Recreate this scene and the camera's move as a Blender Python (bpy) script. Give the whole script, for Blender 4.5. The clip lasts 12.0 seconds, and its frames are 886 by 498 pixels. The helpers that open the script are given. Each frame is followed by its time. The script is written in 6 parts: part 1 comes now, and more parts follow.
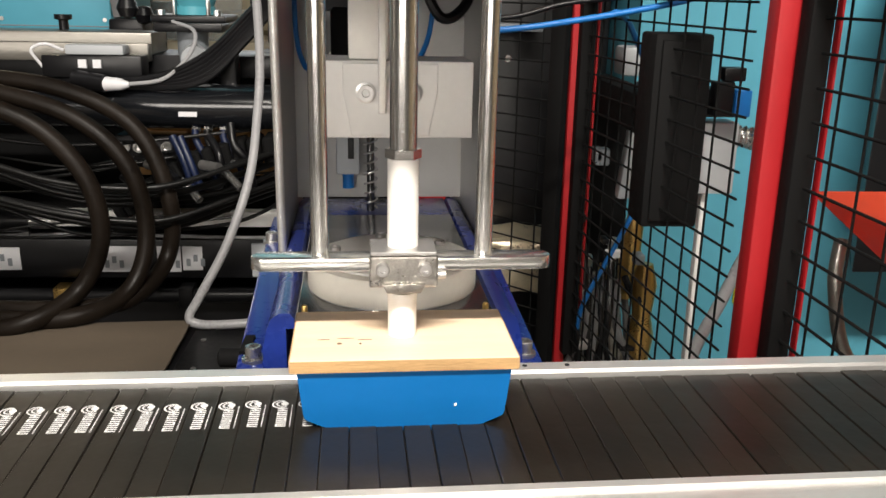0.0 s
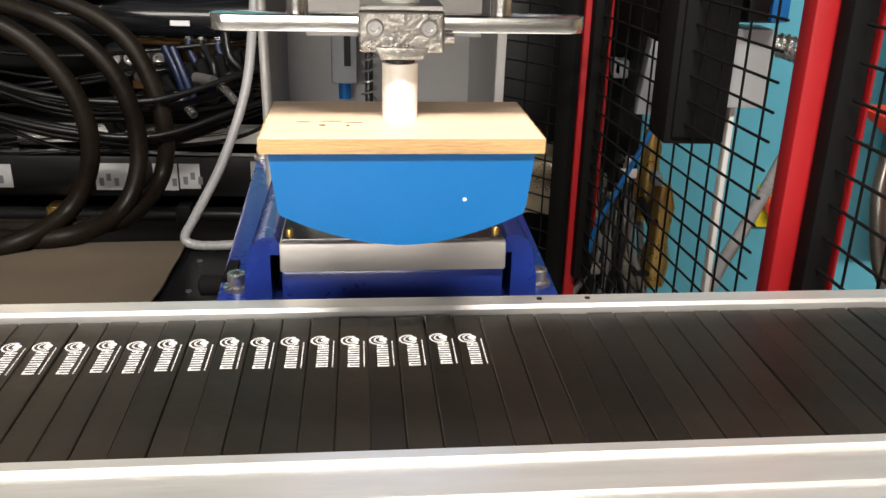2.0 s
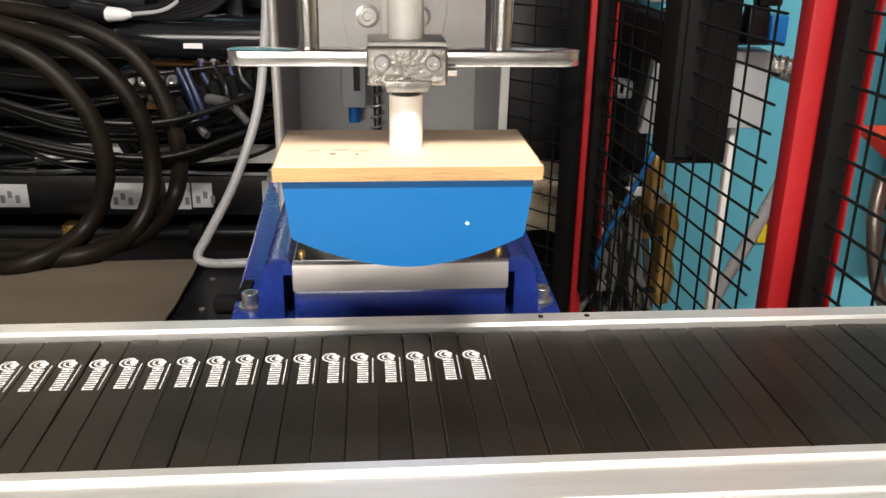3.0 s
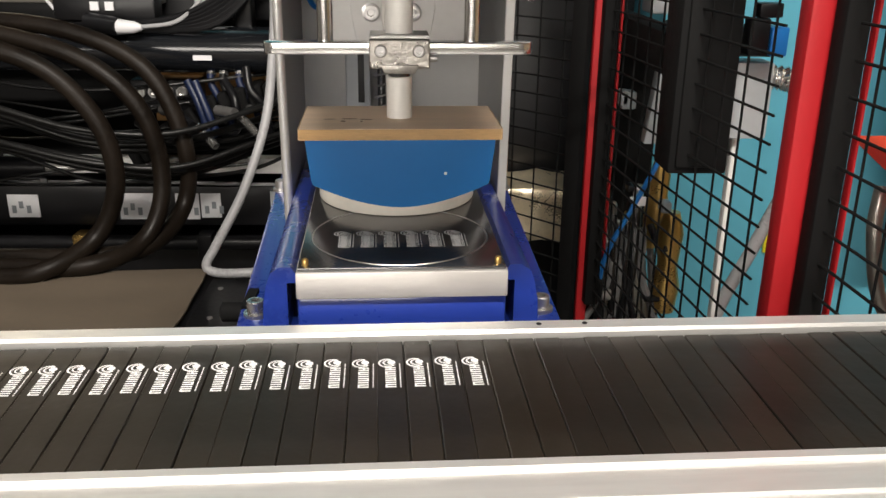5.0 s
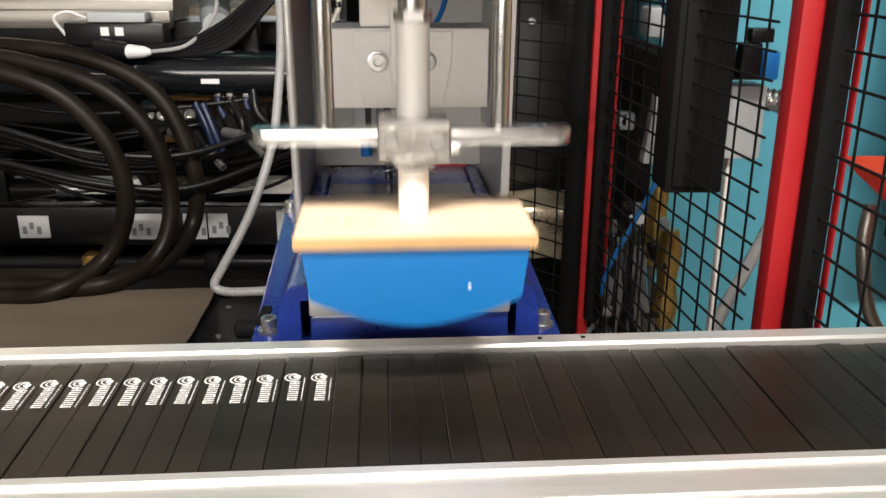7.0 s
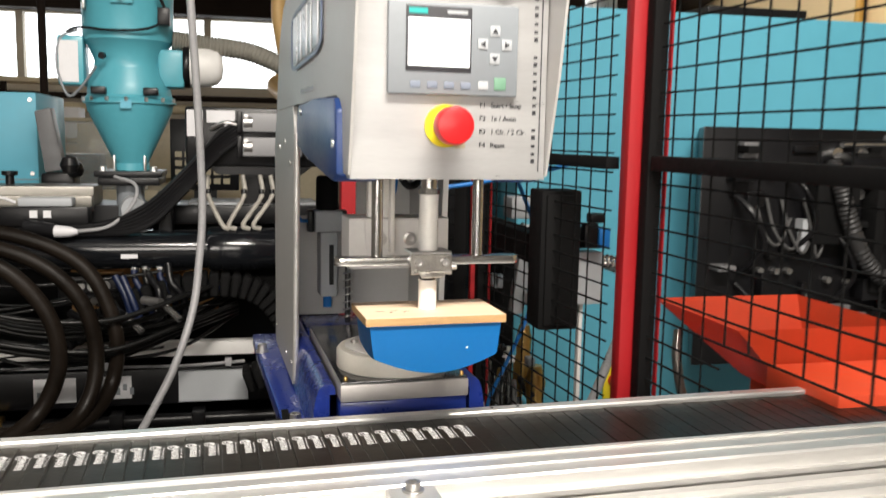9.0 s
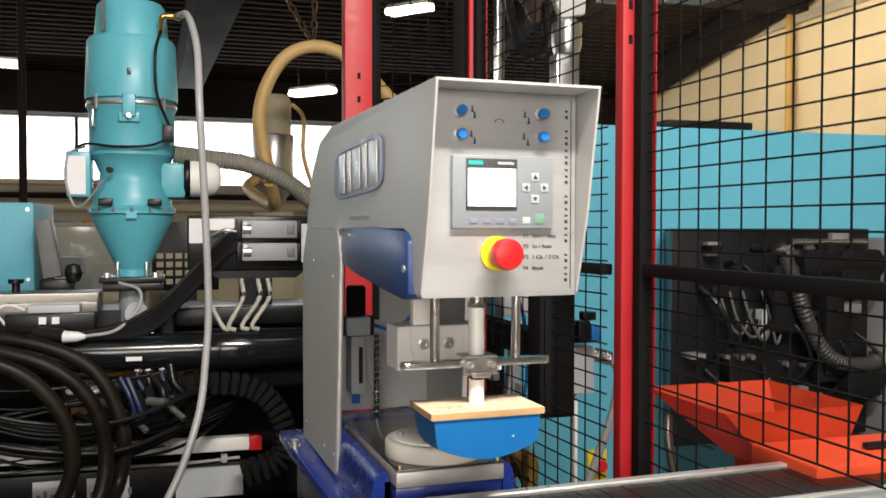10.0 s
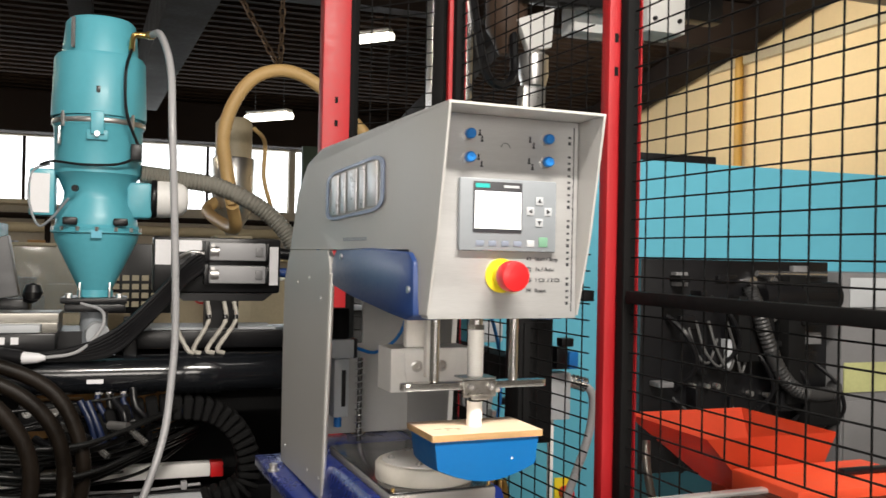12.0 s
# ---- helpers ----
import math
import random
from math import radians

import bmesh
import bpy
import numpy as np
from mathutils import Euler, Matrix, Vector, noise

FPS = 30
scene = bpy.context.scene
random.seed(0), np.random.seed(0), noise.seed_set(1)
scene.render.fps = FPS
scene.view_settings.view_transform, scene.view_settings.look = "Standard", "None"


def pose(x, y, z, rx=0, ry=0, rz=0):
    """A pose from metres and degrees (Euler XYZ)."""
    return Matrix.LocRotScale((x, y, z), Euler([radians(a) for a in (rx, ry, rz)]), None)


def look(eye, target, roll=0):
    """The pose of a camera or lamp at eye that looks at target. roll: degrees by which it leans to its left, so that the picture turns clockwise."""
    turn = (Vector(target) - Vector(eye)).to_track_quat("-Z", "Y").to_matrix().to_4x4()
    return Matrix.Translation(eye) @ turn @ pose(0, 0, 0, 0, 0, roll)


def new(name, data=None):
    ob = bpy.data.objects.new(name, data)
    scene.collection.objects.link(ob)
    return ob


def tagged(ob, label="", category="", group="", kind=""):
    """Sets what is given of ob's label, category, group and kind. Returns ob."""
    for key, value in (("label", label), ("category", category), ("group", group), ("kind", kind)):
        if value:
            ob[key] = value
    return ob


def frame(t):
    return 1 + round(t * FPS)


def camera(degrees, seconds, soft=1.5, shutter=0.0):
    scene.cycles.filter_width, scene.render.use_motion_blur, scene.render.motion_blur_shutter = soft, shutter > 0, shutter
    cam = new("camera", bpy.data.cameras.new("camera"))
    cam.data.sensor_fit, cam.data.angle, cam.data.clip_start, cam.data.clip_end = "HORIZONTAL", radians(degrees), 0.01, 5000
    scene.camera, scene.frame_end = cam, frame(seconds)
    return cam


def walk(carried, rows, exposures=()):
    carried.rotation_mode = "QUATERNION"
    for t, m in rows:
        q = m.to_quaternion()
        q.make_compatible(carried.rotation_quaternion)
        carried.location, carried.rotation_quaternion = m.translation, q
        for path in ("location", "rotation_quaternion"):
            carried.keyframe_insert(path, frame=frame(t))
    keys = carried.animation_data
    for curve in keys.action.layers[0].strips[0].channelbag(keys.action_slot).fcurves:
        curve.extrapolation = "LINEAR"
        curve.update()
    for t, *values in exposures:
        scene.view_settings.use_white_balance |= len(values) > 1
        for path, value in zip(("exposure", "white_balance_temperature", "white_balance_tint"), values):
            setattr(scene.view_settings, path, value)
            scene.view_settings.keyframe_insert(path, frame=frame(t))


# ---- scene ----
cam = camera(53.7, 12.0, shutter=0.5)
PATH = [
    (0, (-0.013, -0.47, 1.213), (0.109, 1.446, 0.651), 1.2),
    (0.5, (-0.004, -0.459, 1.208), (0.097, 1.447, 0.611), 1.0),
    (1, (-0.005, -0.431, 1.198), (0.095, 1.458, 0.548), 1.2),
    (1.5, (-0.009, -0.39, 1.185), (0.101, 1.476, 0.474), 1.3),
    (2, (-0.006, -0.39, 1.187), (0.101, 1.467, 0.452), 1.4),
    (2.5, (-0.009, -0.406, 1.194), (0.085, 1.459, 0.477), 1.2),
    (3, (-0.004, -0.414, 1.2), (0.08, 1.457, 0.498), 0.9),
    (5, (0.002, -0.426, 1.203), (0.065, 1.454, 0.523), 0.7),
    (5.5, (0.004, -0.442, 1.206), (0.065, 1.44, 0.534), 0.4),
    (6, (0.002, -0.443, 1.208), (0.06, 1.441, 0.541), 0.2),
    (6.5, (0.002, -0.44, 1.209), (0.054, 1.448, 0.55), 0.1),
    (6.7, (0.003, -0.446, 1.212), (0.051, 1.442, 0.555), 0.1),
    (8.3, (-0.099, -0.613, 1.235), (0.147, 1.331, 0.839), 2.0),
    (8.5, (-0.124, -0.666, 1.245), (0.191, 1.279, 0.899), 1.1),
    (9, (-0.195, -0.832, 1.26), (0.246, 1.103, 1.007), 1.1),
    (9.5, (-0.268, -0.955, 1.288), (0.223, 0.979, 1.151), 0.7),
    (10, (-0.356, -0.978, 1.303), (0.202, 0.942, 1.251), 0.1),
    (10.5, (-0.427, -0.964, 1.293), (0.196, 0.937, 1.291), 1.4),
    (11, (-0.453, -0.952, 1.291), (0.191, 0.941, 1.317), 2.0),
    (11.5, (-0.453, -0.96, 1.287), (0.198, 0.931, 1.314), 2.0),
    (12, (-0.423, -0.964, 1.293), (0.248, 0.92, 1.309), 1.2),
]
walk(cam, [(t, look(eye, target, roll)) for t, eye, target, roll in PATH],
     [(0.0, -0.10), (6.7, -0.07), (8.5, -0.17), (9.5, -0.32), (12.0, -0.29)])

# ---- world and lights ----
world = bpy.data.worlds.new("hall_air")
world.use_nodes = True
scene.world = world
world.node_tree.nodes["Background"].inputs[0].default_value = (1.0, 0.95, 0.88, 1)
world.node_tree.nodes["Background"].inputs[1].default_value = 0.05
scene.view_settings.exposure = 0.0


def area_lamp(name, place, target, w, h, watts, colour):
    data = bpy.data.lights.new(name, "AREA")
    data.shape, data.size, data.size_y, data.energy, data.color = "RECTANGLE", w, h, watts, colour
    ob = new(name, data)
    ob.matrix_world = look(place, target)
    return ob


# the tube row over the press, the north windows, and unseen fill lamps
area_lamp("tube_light_front", (0.05, -1.35, 3.0), (0.0, 0.08, 0.95), 1.5, 0.10, 178, (1.0, 0.93, 0.84))
# unseen fills added for the hall's other tubes, brightening back and left
area_lamp("tube_light_back", (1.1, 0.0, 3.2), (1.1, 1.3, 1.0), 2.4, 0.3, 9, (1.0, 0.95, 0.88))
area_lamp("tube_light_left", (-2.2, 1.0, 3.2), (-1.0, 1.4, 0.9), 0.3, 2.4, 7, (1.0, 0.95, 0.9))
area_lamp("window_light", (0.0, 8.6, 2.4), (0.0, 2.0, 1.3), 8.0, 1.2, 60, (0.9, 0.96, 1.0))
# unseen fill added to brighten the cream wall
area_lamp("tube_light_far", (3.2, 5.0, 3.0), (5.0, 5.6, 2.4), 2.4, 0.3, 62, (1.0, 0.92, 0.78))
# unseen warm lamp, added for the brown sheen on the belt's left
area_lamp("tube_light_hall", (-3.4, 5.6, 3.3), (-1.0, 0.3, 0.9), 2.6, 0.5, 42, (1.0, 0.84, 0.60))
# unseen frontal fill, added low to reach under the head; no window there
area_lamp("window_light_behind", (-1.3, -4.5, 1.85), (0.0, 0.5, 1.1), 4.0, 1.3, 165, (1.0, 0.93, 0.85))

# ---- materials ----
def material(name, colour, rough=0.5, metal=0.0, vary=0.15, scale=8.0, bump=0.0, bump_scale=60.0, spread=0.0,
             coat=0.0, stretch=(1, 1, 1), stain=0.0, spec=0.5):
    """A surface with two scales of variation, fine relief and uneven gloss."""
    m = bpy.data.materials.new(name)
    m.use_nodes = True
    nt, nodes = m.node_tree, m.node_tree.nodes
    p = nodes["Principled BSDF"]
    tc = nodes.new("ShaderNodeTexCoord")
    mp = nodes.new("ShaderNodeMapping")
    mp.inputs["Scale"].default_value = stretch
    nt.links.new(tc.outputs["Object"], mp.inputs[0])
    big, fine = nodes.new("ShaderNodeTexNoise"), nodes.new("ShaderNodeTexNoise")
    big.inputs["Scale"].default_value, fine.inputs["Scale"].default_value = scale, scale * 14
    big.inputs["Detail"].default_value = 6
    fine.inputs["Detail"].default_value = 3
    for n in (big, fine):
        nt.links.new(mp.outputs[0], n.inputs["Vector"])
    mixer = nodes.new("ShaderNodeMix")
    mixer.data_type = "FLOAT"
    mixer.inputs[0].default_value = 0.35
    nt.links.new(big.outputs["Fac"], mixer.inputs[2])
    nt.links.new(fine.outputs["Fac"], mixer.inputs[3])
    ramp = nodes.new("ShaderNodeMapRange")
    ramp.inputs[1].default_value, ramp.inputs[2].default_value = 0.3, 0.7
    ramp.inputs[3].default_value, ramp.inputs[4].default_value = 1 - vary, 1 + vary
    nt.links.new(mixer.outputs[0], ramp.inputs[0])
    last = ramp.outputs[0]
    if spread:
        info = nodes.new("ShaderNodeObjectInfo")
        rr = nodes.new("ShaderNodeMapRange")
        rr.inputs[3].default_value, rr.inputs[4].default_value = 1 - spread, 1 + spread
        nt.links.new(info.outputs["Random"], rr.inputs[0])
        mul = nodes.new("ShaderNodeMath")
        mul.operation = "MULTIPLY"
        nt.links.new(last, mul.inputs[0])
        nt.links.new(rr.outputs[0], mul.inputs[1])
        last = mul.outputs[0]
    col = nodes.new("ShaderNodeVectorMath")
    col.operation = "SCALE"
    col.inputs[0].default_value = colour
    nt.links.new(last, col.inputs["Scale"])
    nt.links.new(col.outputs[0], p.inputs["Base Color"])
    gloss = nodes.new("ShaderNodeMapRange")
    gloss.inputs[1].default_value, gloss.inputs[2].default_value = 0.3, 0.7
    gloss.inputs[3].default_value, gloss.inputs[4].default_value = max(0.02, rough * 0.8), min(1, rough * 1.25)
    nt.links.new(mixer.outputs[0], gloss.inputs[0])
    nt.links.new(gloss.outputs[0], p.inputs["Roughness"])
    p.inputs["Metallic"].default_value = metal
    p.inputs["Coat Weight"].default_value = coat
    p.inputs["Coat Roughness"].default_value = 0.15
    p.inputs["Specular IOR Level"].default_value = spec
    if bump:
        bn, b = nodes.new("ShaderNodeTexNoise"), nodes.new("ShaderNodeBump")
        bn.inputs["Scale"].default_value = bump_scale
        bn.inputs["Detail"].default_value = 4
        nt.links.new(mp.outputs[0], bn.inputs["Vector"])
        nt.links.new(bn.outputs["Fac"], b.inputs["Height"])
        b.inputs["Strength"].default_value = bump
        b.inputs["Distance"].default_value = 0.002
        nt.links.new(b.outputs[0], p.inputs["Normal"])
    return m


def glow(name, colour, strength):
    m = bpy.data.materials.new(name)
    m.use_nodes = True
    p = m.node_tree.nodes["Principled BSDF"]
    p.inputs["Base Color"].default_value = (*colour, 1)
    p.inputs["Emission Color"].default_value = (*colour, 1)
    p.inputs["Emission Strength"].default_value = strength
    return m


BRUSHED = material("brushed_steel", (0.50, 0.50, 0.50), 0.34, 0.55, 0.10, 5, 0.10, 300, stretch=(1, 1, 12))
PAINT_SILVER = material("silver_paint", (0.49, 0.485, 0.47), 0.42, 0.15, 0.05, 6, 0.05, 400)
ALU = material("aluminium", (0.78, 0.77, 0.75), 0.33, 0.75, 0.10, 5, 0.08, 200, stretch=(0.3, 3, 3))
ALU_MATT = material("matt_aluminium", (0.86, 0.84, 0.80), 0.5, 0.1, 0.06, 10, 0.05, 300)
CHROME = material("chrome", (0.82, 0.81, 0.79), 0.20, 0.95, 0.06, 20)
STEEL = material("steel", (0.55, 0.54, 0.53), 0.30, 0.9, 0.12, 12, 0.05, 200)
DARK_STEEL = material("polished_plate", (0.19, 0.19, 0.195), 0.18, 0.9, 0.25, 18)
GROUND_STEEL = material("ground_steel", (0.50, 0.48, 0.46), 0.42, 0.6, 0.08, 20, 0.08, 300, stretch=(1, 8, 8))
BLUE_PAINT = material("dark_blue_paint", (0.012, 0.03, 0.21), 0.28, 0.0, 0.05, 10, 0.04, 200, coat=0.4)
BLUE_ARM = material("slate_blue_paint", (0.016, 0.05, 0.19), 0.38, 0.0, 0.05, 10, 0.03, 200, coat=0.08)
PAD_BLUE = material("blue_silicone", (0.001, 0.108, 0.33), 0.42, 0.0, 0.06, 12, 0.04, 120, spec=0.35)
WOOD = material("beech_wood", (0.74, 0.57, 0.41), 0.55, 0.0, 0.16, 16, 0.12, 120, stretch=(0.25, 4, 4))
# warm blotches in this colour stand for blurred brown reflections on the sticks
BLACK_STICK = material("black_plastic", (0.0105, 0.0080, 0.0054), 0.36, 0.0, 0.5, 11, 0.45, 22, spread=0.2, spec=0.42)
BELT = material("belt_rubber", (0.010, 0.010, 0.010), 0.6, 0.0, 0.2, 10)
INK = material("white_ink", (0.66, 0.66, 0.66), 0.5, 0.0, 0.05, 40)
ETCH = material("etched_ink", (0.55, 0.55, 0.54), 0.5, 0.0, 0.08, 40)
BLACK = material("black_paint", (0.006, 0.006, 0.007), 0.33, 0.0, 0.3, 6, 0.06, 80, spec=0.35)
BARREL = material("barrel_enamel", (0.008, 0.009, 0.011), 0.16, 0.0, 0.2, 5, 0.02, 60, coat=0.5)
BLACK_MATT = material("black_matt", (0.006, 0.006, 0.0062), 0.75, 0.0, 0.3, 6, 0.1, 80, spec=0.14)
RUBBER = material("hose_rubber", (0.010, 0.0072, 0.0052), 0.42, 0.0, 0.55, 9, 0.4, 50, spec=0.16)
TUBE_GREY = material("grey_tube", (0.34, 0.34, 0.35), 0.30, 0.0, 0.10, 10)
TEAL = material("teal_paint", (0.085, 0.36, 0.44), 0.42, 0.0, 0.06, 4, 0.04, 60, coat=0.05)
SKYBLUE = material("light_blue_paint", (0.105, 0.40, 0.53), 0.5, 0.0, 0.06, 2, 0.03, 60)
RED = material("red_paint", (0.35, 0.005, 0.009), 0.55, 0.0, 0.12, 5, 0.06, 120)
RED_PLASTIC = material("red_plastic", (0.62, 0.015, 0.018), 0.35, 0.0, 0.05, 10)
YELLOW = material("yellow_plastic", (0.75, 0.60, 0.02), 0.4, 0.0, 0.05, 10)
ORANGE = material("orange_red_paint", (0.72, 0.075, 0.025), 0.5, 0.0, 0.08, 5, 0.05, 80)
CREAM = material("cream_brick_paint", (0.68, 0.52, 0.30), 0.75, 0.0, 0.06, 2, 0.2, 30)
CREAM_HOSE = material("cream_hose", (0.68, 0.44, 0.18), 0.5, 0.0, 0.08, 6)
CREAM_METAL = material("cream_paint", (0.48, 0.41, 0.28), 0.5, 0.0, 0.12, 4)
WHITE = material("white_paint", (0.75, 0.74, 0.72), 0.5, 0.0, 0.06, 8)
LABEL = material("label_paper", (0.72, 0.72, 0.74), 0.6, 0.0, 0.06, 12)
GREY_PLASTIC = material("grey_plastic", (0.22, 0.24, 0.26), 0.45, 0.0, 0.05, 12)
GREY_LIGHT = material("light_grey_plastic", (0.42, 0.44, 0.46), 0.5, 0.0, 0.05, 12)
PRINT = material("dark_print", (0.03, 0.03, 0.035), 0.6, 0.0, 0.1, 20)
LOGO_BLUE = material("logo_blue_grey", (0.10, 0.12, 0.20), 0.3, 0.3, 0.1, 20)
LOGO_LIGHT = material("logo_silver", (0.75, 0.75, 0.78), 0.3, 0.4, 0.05, 20)
BLUE_PLASTIC = material("blue_plastic", (0.01, 0.16, 0.50), 0.4, 0.0, 0.06, 12)
GREEN_LABEL = material("turquoise_print", (0.02, 0.38, 0.36), 0.5, 0.0, 0.05, 12)
CUP_WHITE = material("cup_ceramic", (0.74, 0.70, 0.62), 0.45, 0.0, 0.06, 14)
BRASS = material("brass", (0.55, 0.36, 0.12), 0.3, 0.9, 0.15, 20)
BROWN_CLOTH = material("brown_canvas", (0.11, 0.085, 0.06), 0.85, 0.0, 0.22, 5, 0.5, 20)
CARDBOARD = material("cardboard", (0.42, 0.23, 0.09), 0.8, 0.0, 0.12, 6)
CONCRETE = material("concrete", (0.22, 0.21, 0.20), 0.8, 0.0, 0.2, 3, 0.2, 30)
ROOF = material("roof_sheet", (0.028, 0.018, 0.013), 0.9, 0.0, 0.35, 1.2, spec=0.08)
RAFTER = material("rafter_brown", (0.014, 0.009, 0.007), 0.75, 0.0, 0.25, 3, spec=0.12)
FOIL = material("crumpled_foil", (0.80, 0.70, 0.50), 0.30, 0.7, 0.2, 20, 1.0, 40)
CHAIN_MAT = material("chain_steel", (0.12, 0.08, 0.05), 0.5, 0.8, 0.2, 20)
RAIL_STEEL = material("worn_rail_steel", (0.20, 0.19, 0.17), 0.35, 0.7, 0.25, 9, 0.1, 60, stretch=(0.3, 2, 2))
MOTOR_GREY = material("motor_grey", (0.16, 0.16, 0.165), 0.45, 0.0, 0.10, 12)
SERVO_GREY = material("servo_grey", (0.27, 0.27, 0.28), 0.5, 0.0, 0.08, 14)
BRAID = material("braided_sleeve", (0.36, 0.34, 0.30), 0.5, 0.1, 0.35, 40, 0.6, 200)
HOSE_DARK = material("corrugated_hose", (0.030, 0.030, 0.031), 0.45, 0.0, 0.2, 20)
LEAD_GLOSS = material("glossy_black_lead", (0.007, 0.007, 0.007), 0.34, 0.0, 0.2, 20, spec=0.35)
CAST = material("machined_casting", (0.40, 0.38, 0.35), 0.30, 0.9, 0.35, 60, 0.35, 260)
MOTOR_BROWN = material("brown_motor_paint", (0.07, 0.04, 0.025), 0.6, 0.0, 0.15, 12)
# beech grain, its brown deepened for the shade on the board's sides
WOOD_EDGE_SHADED = material("shaded_beech_edge", (0.42, 0.26, 0.115), 0.65, 0.0, 0.30, 22, 0.3, 160, stretch=(0.5, 4, 5))
HOSE_GREY = material("suction_hose_grey", (0.22, 0.21, 0.18), 0.45, 0.2, 0.12, 10)
DARK_BLUE_LEAD = material("dark_blue_lead", (0.005, 0.012, 0.045), 0.45, 0.0, 0.15, 10)
WALL_GREY = material("hall_wall", (0.40, 0.36, 0.30), 0.8, 0.0, 0.12, 1.5, 0.1, 20)
OCHRE = material("ochre_paint", (0.48, 0.27, 0.05), 0.5, 0.0, 0.1, 4)
CLEAR = material("clear_guard", (0.55, 0.57, 0.55), 0.12, 0.0, 0.2, 6)
CLEAR.node_tree.nodes["Principled BSDF"].inputs["Alpha"].default_value = 0.35
LEAD_GREY = material("lead_grey", (0.07, 0.07, 0.07), 0.5, 0.0, 0.2, 20)
STAIN = material("ink_stain", (0.16, 0.10, 0.065), 0.7, 0.0, 0.3, 60)
TUBE_GLOW = glow("lamp_tube", (1.0, 0.93, 0.78), 6.0)
WINDOW_GLOW = glow("window_daylight", (0.93, 0.97, 1.0), 3.2)
SCREEN_GLOW = glow("lcd_screen", (0.97, 0.98, 1.0), 1.1)

# ---- building helpers ----
LINE = pose(0, 0, 0, 0, 0, 2.4)   # the press and the conveyor stand 2.4 degrees off the hall
HALL = Matrix.Identity(4)
SPACE = HALL

def thing(name, m, label, category, group="", kind=""):
    """An Empty at a thing's base that parents its parts."""
    ob = new(name)
    ob.empty_display_size = 0.02
    ob.matrix_basis = m
    return tagged(ob, label, category, group, kind)


def mesh_of(name, bm, mat, smooth=False):
    me = bpy.data.meshes.new(name)
    bm.normal_update()
    bm.to_mesh(me)
    bm.free()
    me.materials.append(mat)
    if smooth:
        for poly in me.polygons:
            poly.use_smooth = True
        me.set_sharp_from_angle(angle=radians(38))
    return me


def part(name, bm, mat, parent, label="", smooth=True):
    ob = new(name, mesh_of(name, bm, mat, smooth))
    hang(ob, parent)
    if label:
        ob["label"] = label
    return ob


def hang(ob, parent):
    """Parts are written in the coordinates of the space their thing was placed in."""
    ob.parent = parent
    if parent.parent is None:
        ob.matrix_parent_inverse = parent.matrix_basis.inverted() @ SPACE


def solo(name, bm, mat, label, category, group="", kind="", smooth=True, m=None):
    ob = new(name, mesh_of(name, bm, mat, smooth))
    ob.matrix_basis = SPACE if m is None else m
    return tagged(ob, label, category, group, kind)


def bm_new():
    return bmesh.new()


def add_box(bm, x0, x1, y0, y1, z0, z1, bevel=0.0, m=None, segments=2):
    vs = [bm.verts.new((x, y, z)) for z in (z0, z1) for y in (y0, y1) for x in (x0, x1)]
    idx = ((0, 2, 3, 1), (4, 5, 7, 6), (0, 1, 5, 4), (2, 6, 7, 3), (0, 4, 6, 2), (1, 3, 7, 5))
    fs = [bm.faces.new([vs[k] for k in f]) for f in idx]
    if bevel:
        es = list({e for f in fs for e in f.edges})
        r = bmesh.ops.bevel(bm, geom=es, offset=bevel, segments=segments, affect="EDGES", profile=0.5)
        vs = list({v for f in r["faces"] for v in f.verts} | {v for v in vs if v.is_valid})
    if m is not None:
        bmesh.ops.transform(bm, matrix=m, verts=[v for v in vs if v.is_valid])
    return bm


def box(x0, x1, y0, y1, z0, z1, bevel=0.0, m=None, segments=2):
    return add_box(bm_new(), x0, x1, y0, y1, z0, z1, bevel, m, segments)


def add_lathe(bm, profile, n=32, m=None, caps=True):
    """Turns (radius, height) pairs about z."""
    rings = []
    for r, z in profile:
        ring = [bm.verts.new((r * math.cos(2 * math.pi * k / n), r * math.sin(2 * math.pi * k / n), z)) for k in range(n)]
        rings.append(ring)
    for a, b in zip(rings, rings[1:]):
        for k in range(n):
            bm.faces.new((a[k], a[(k + 1) % n], b[(k + 1) % n], b[k]))
    if caps:
        bm.faces.new(list(reversed(rings[0])))
        bm.faces.new(rings[-1])
    if m is not None:
        bmesh.ops.transform(bm, matrix=m, verts=[v for ring in rings for v in ring])
    return bm


def lathe(profile, n=32, m=None, caps=True):
    return add_lathe(bm_new(), profile, n, m, caps)


def rod_matrix(a, b):
    a, b = Vector(a), Vector(b)
    return Matrix.Translation(a) @ (b - a).to_track_quat("Z", "Y").to_matrix().to_4x4()


def add_rod(bm, a, b, r, n=12, r2=None):
    length = (Vector(b) - Vector(a)).length
    return add_lathe(bm, ((r, 0), (r if r2 is None else r2, length)), n, rod_matrix(a, b))


def rod(a, b, r, n=16, r2=None):
    return add_rod(bm_new(), a, b, r, n, r2)


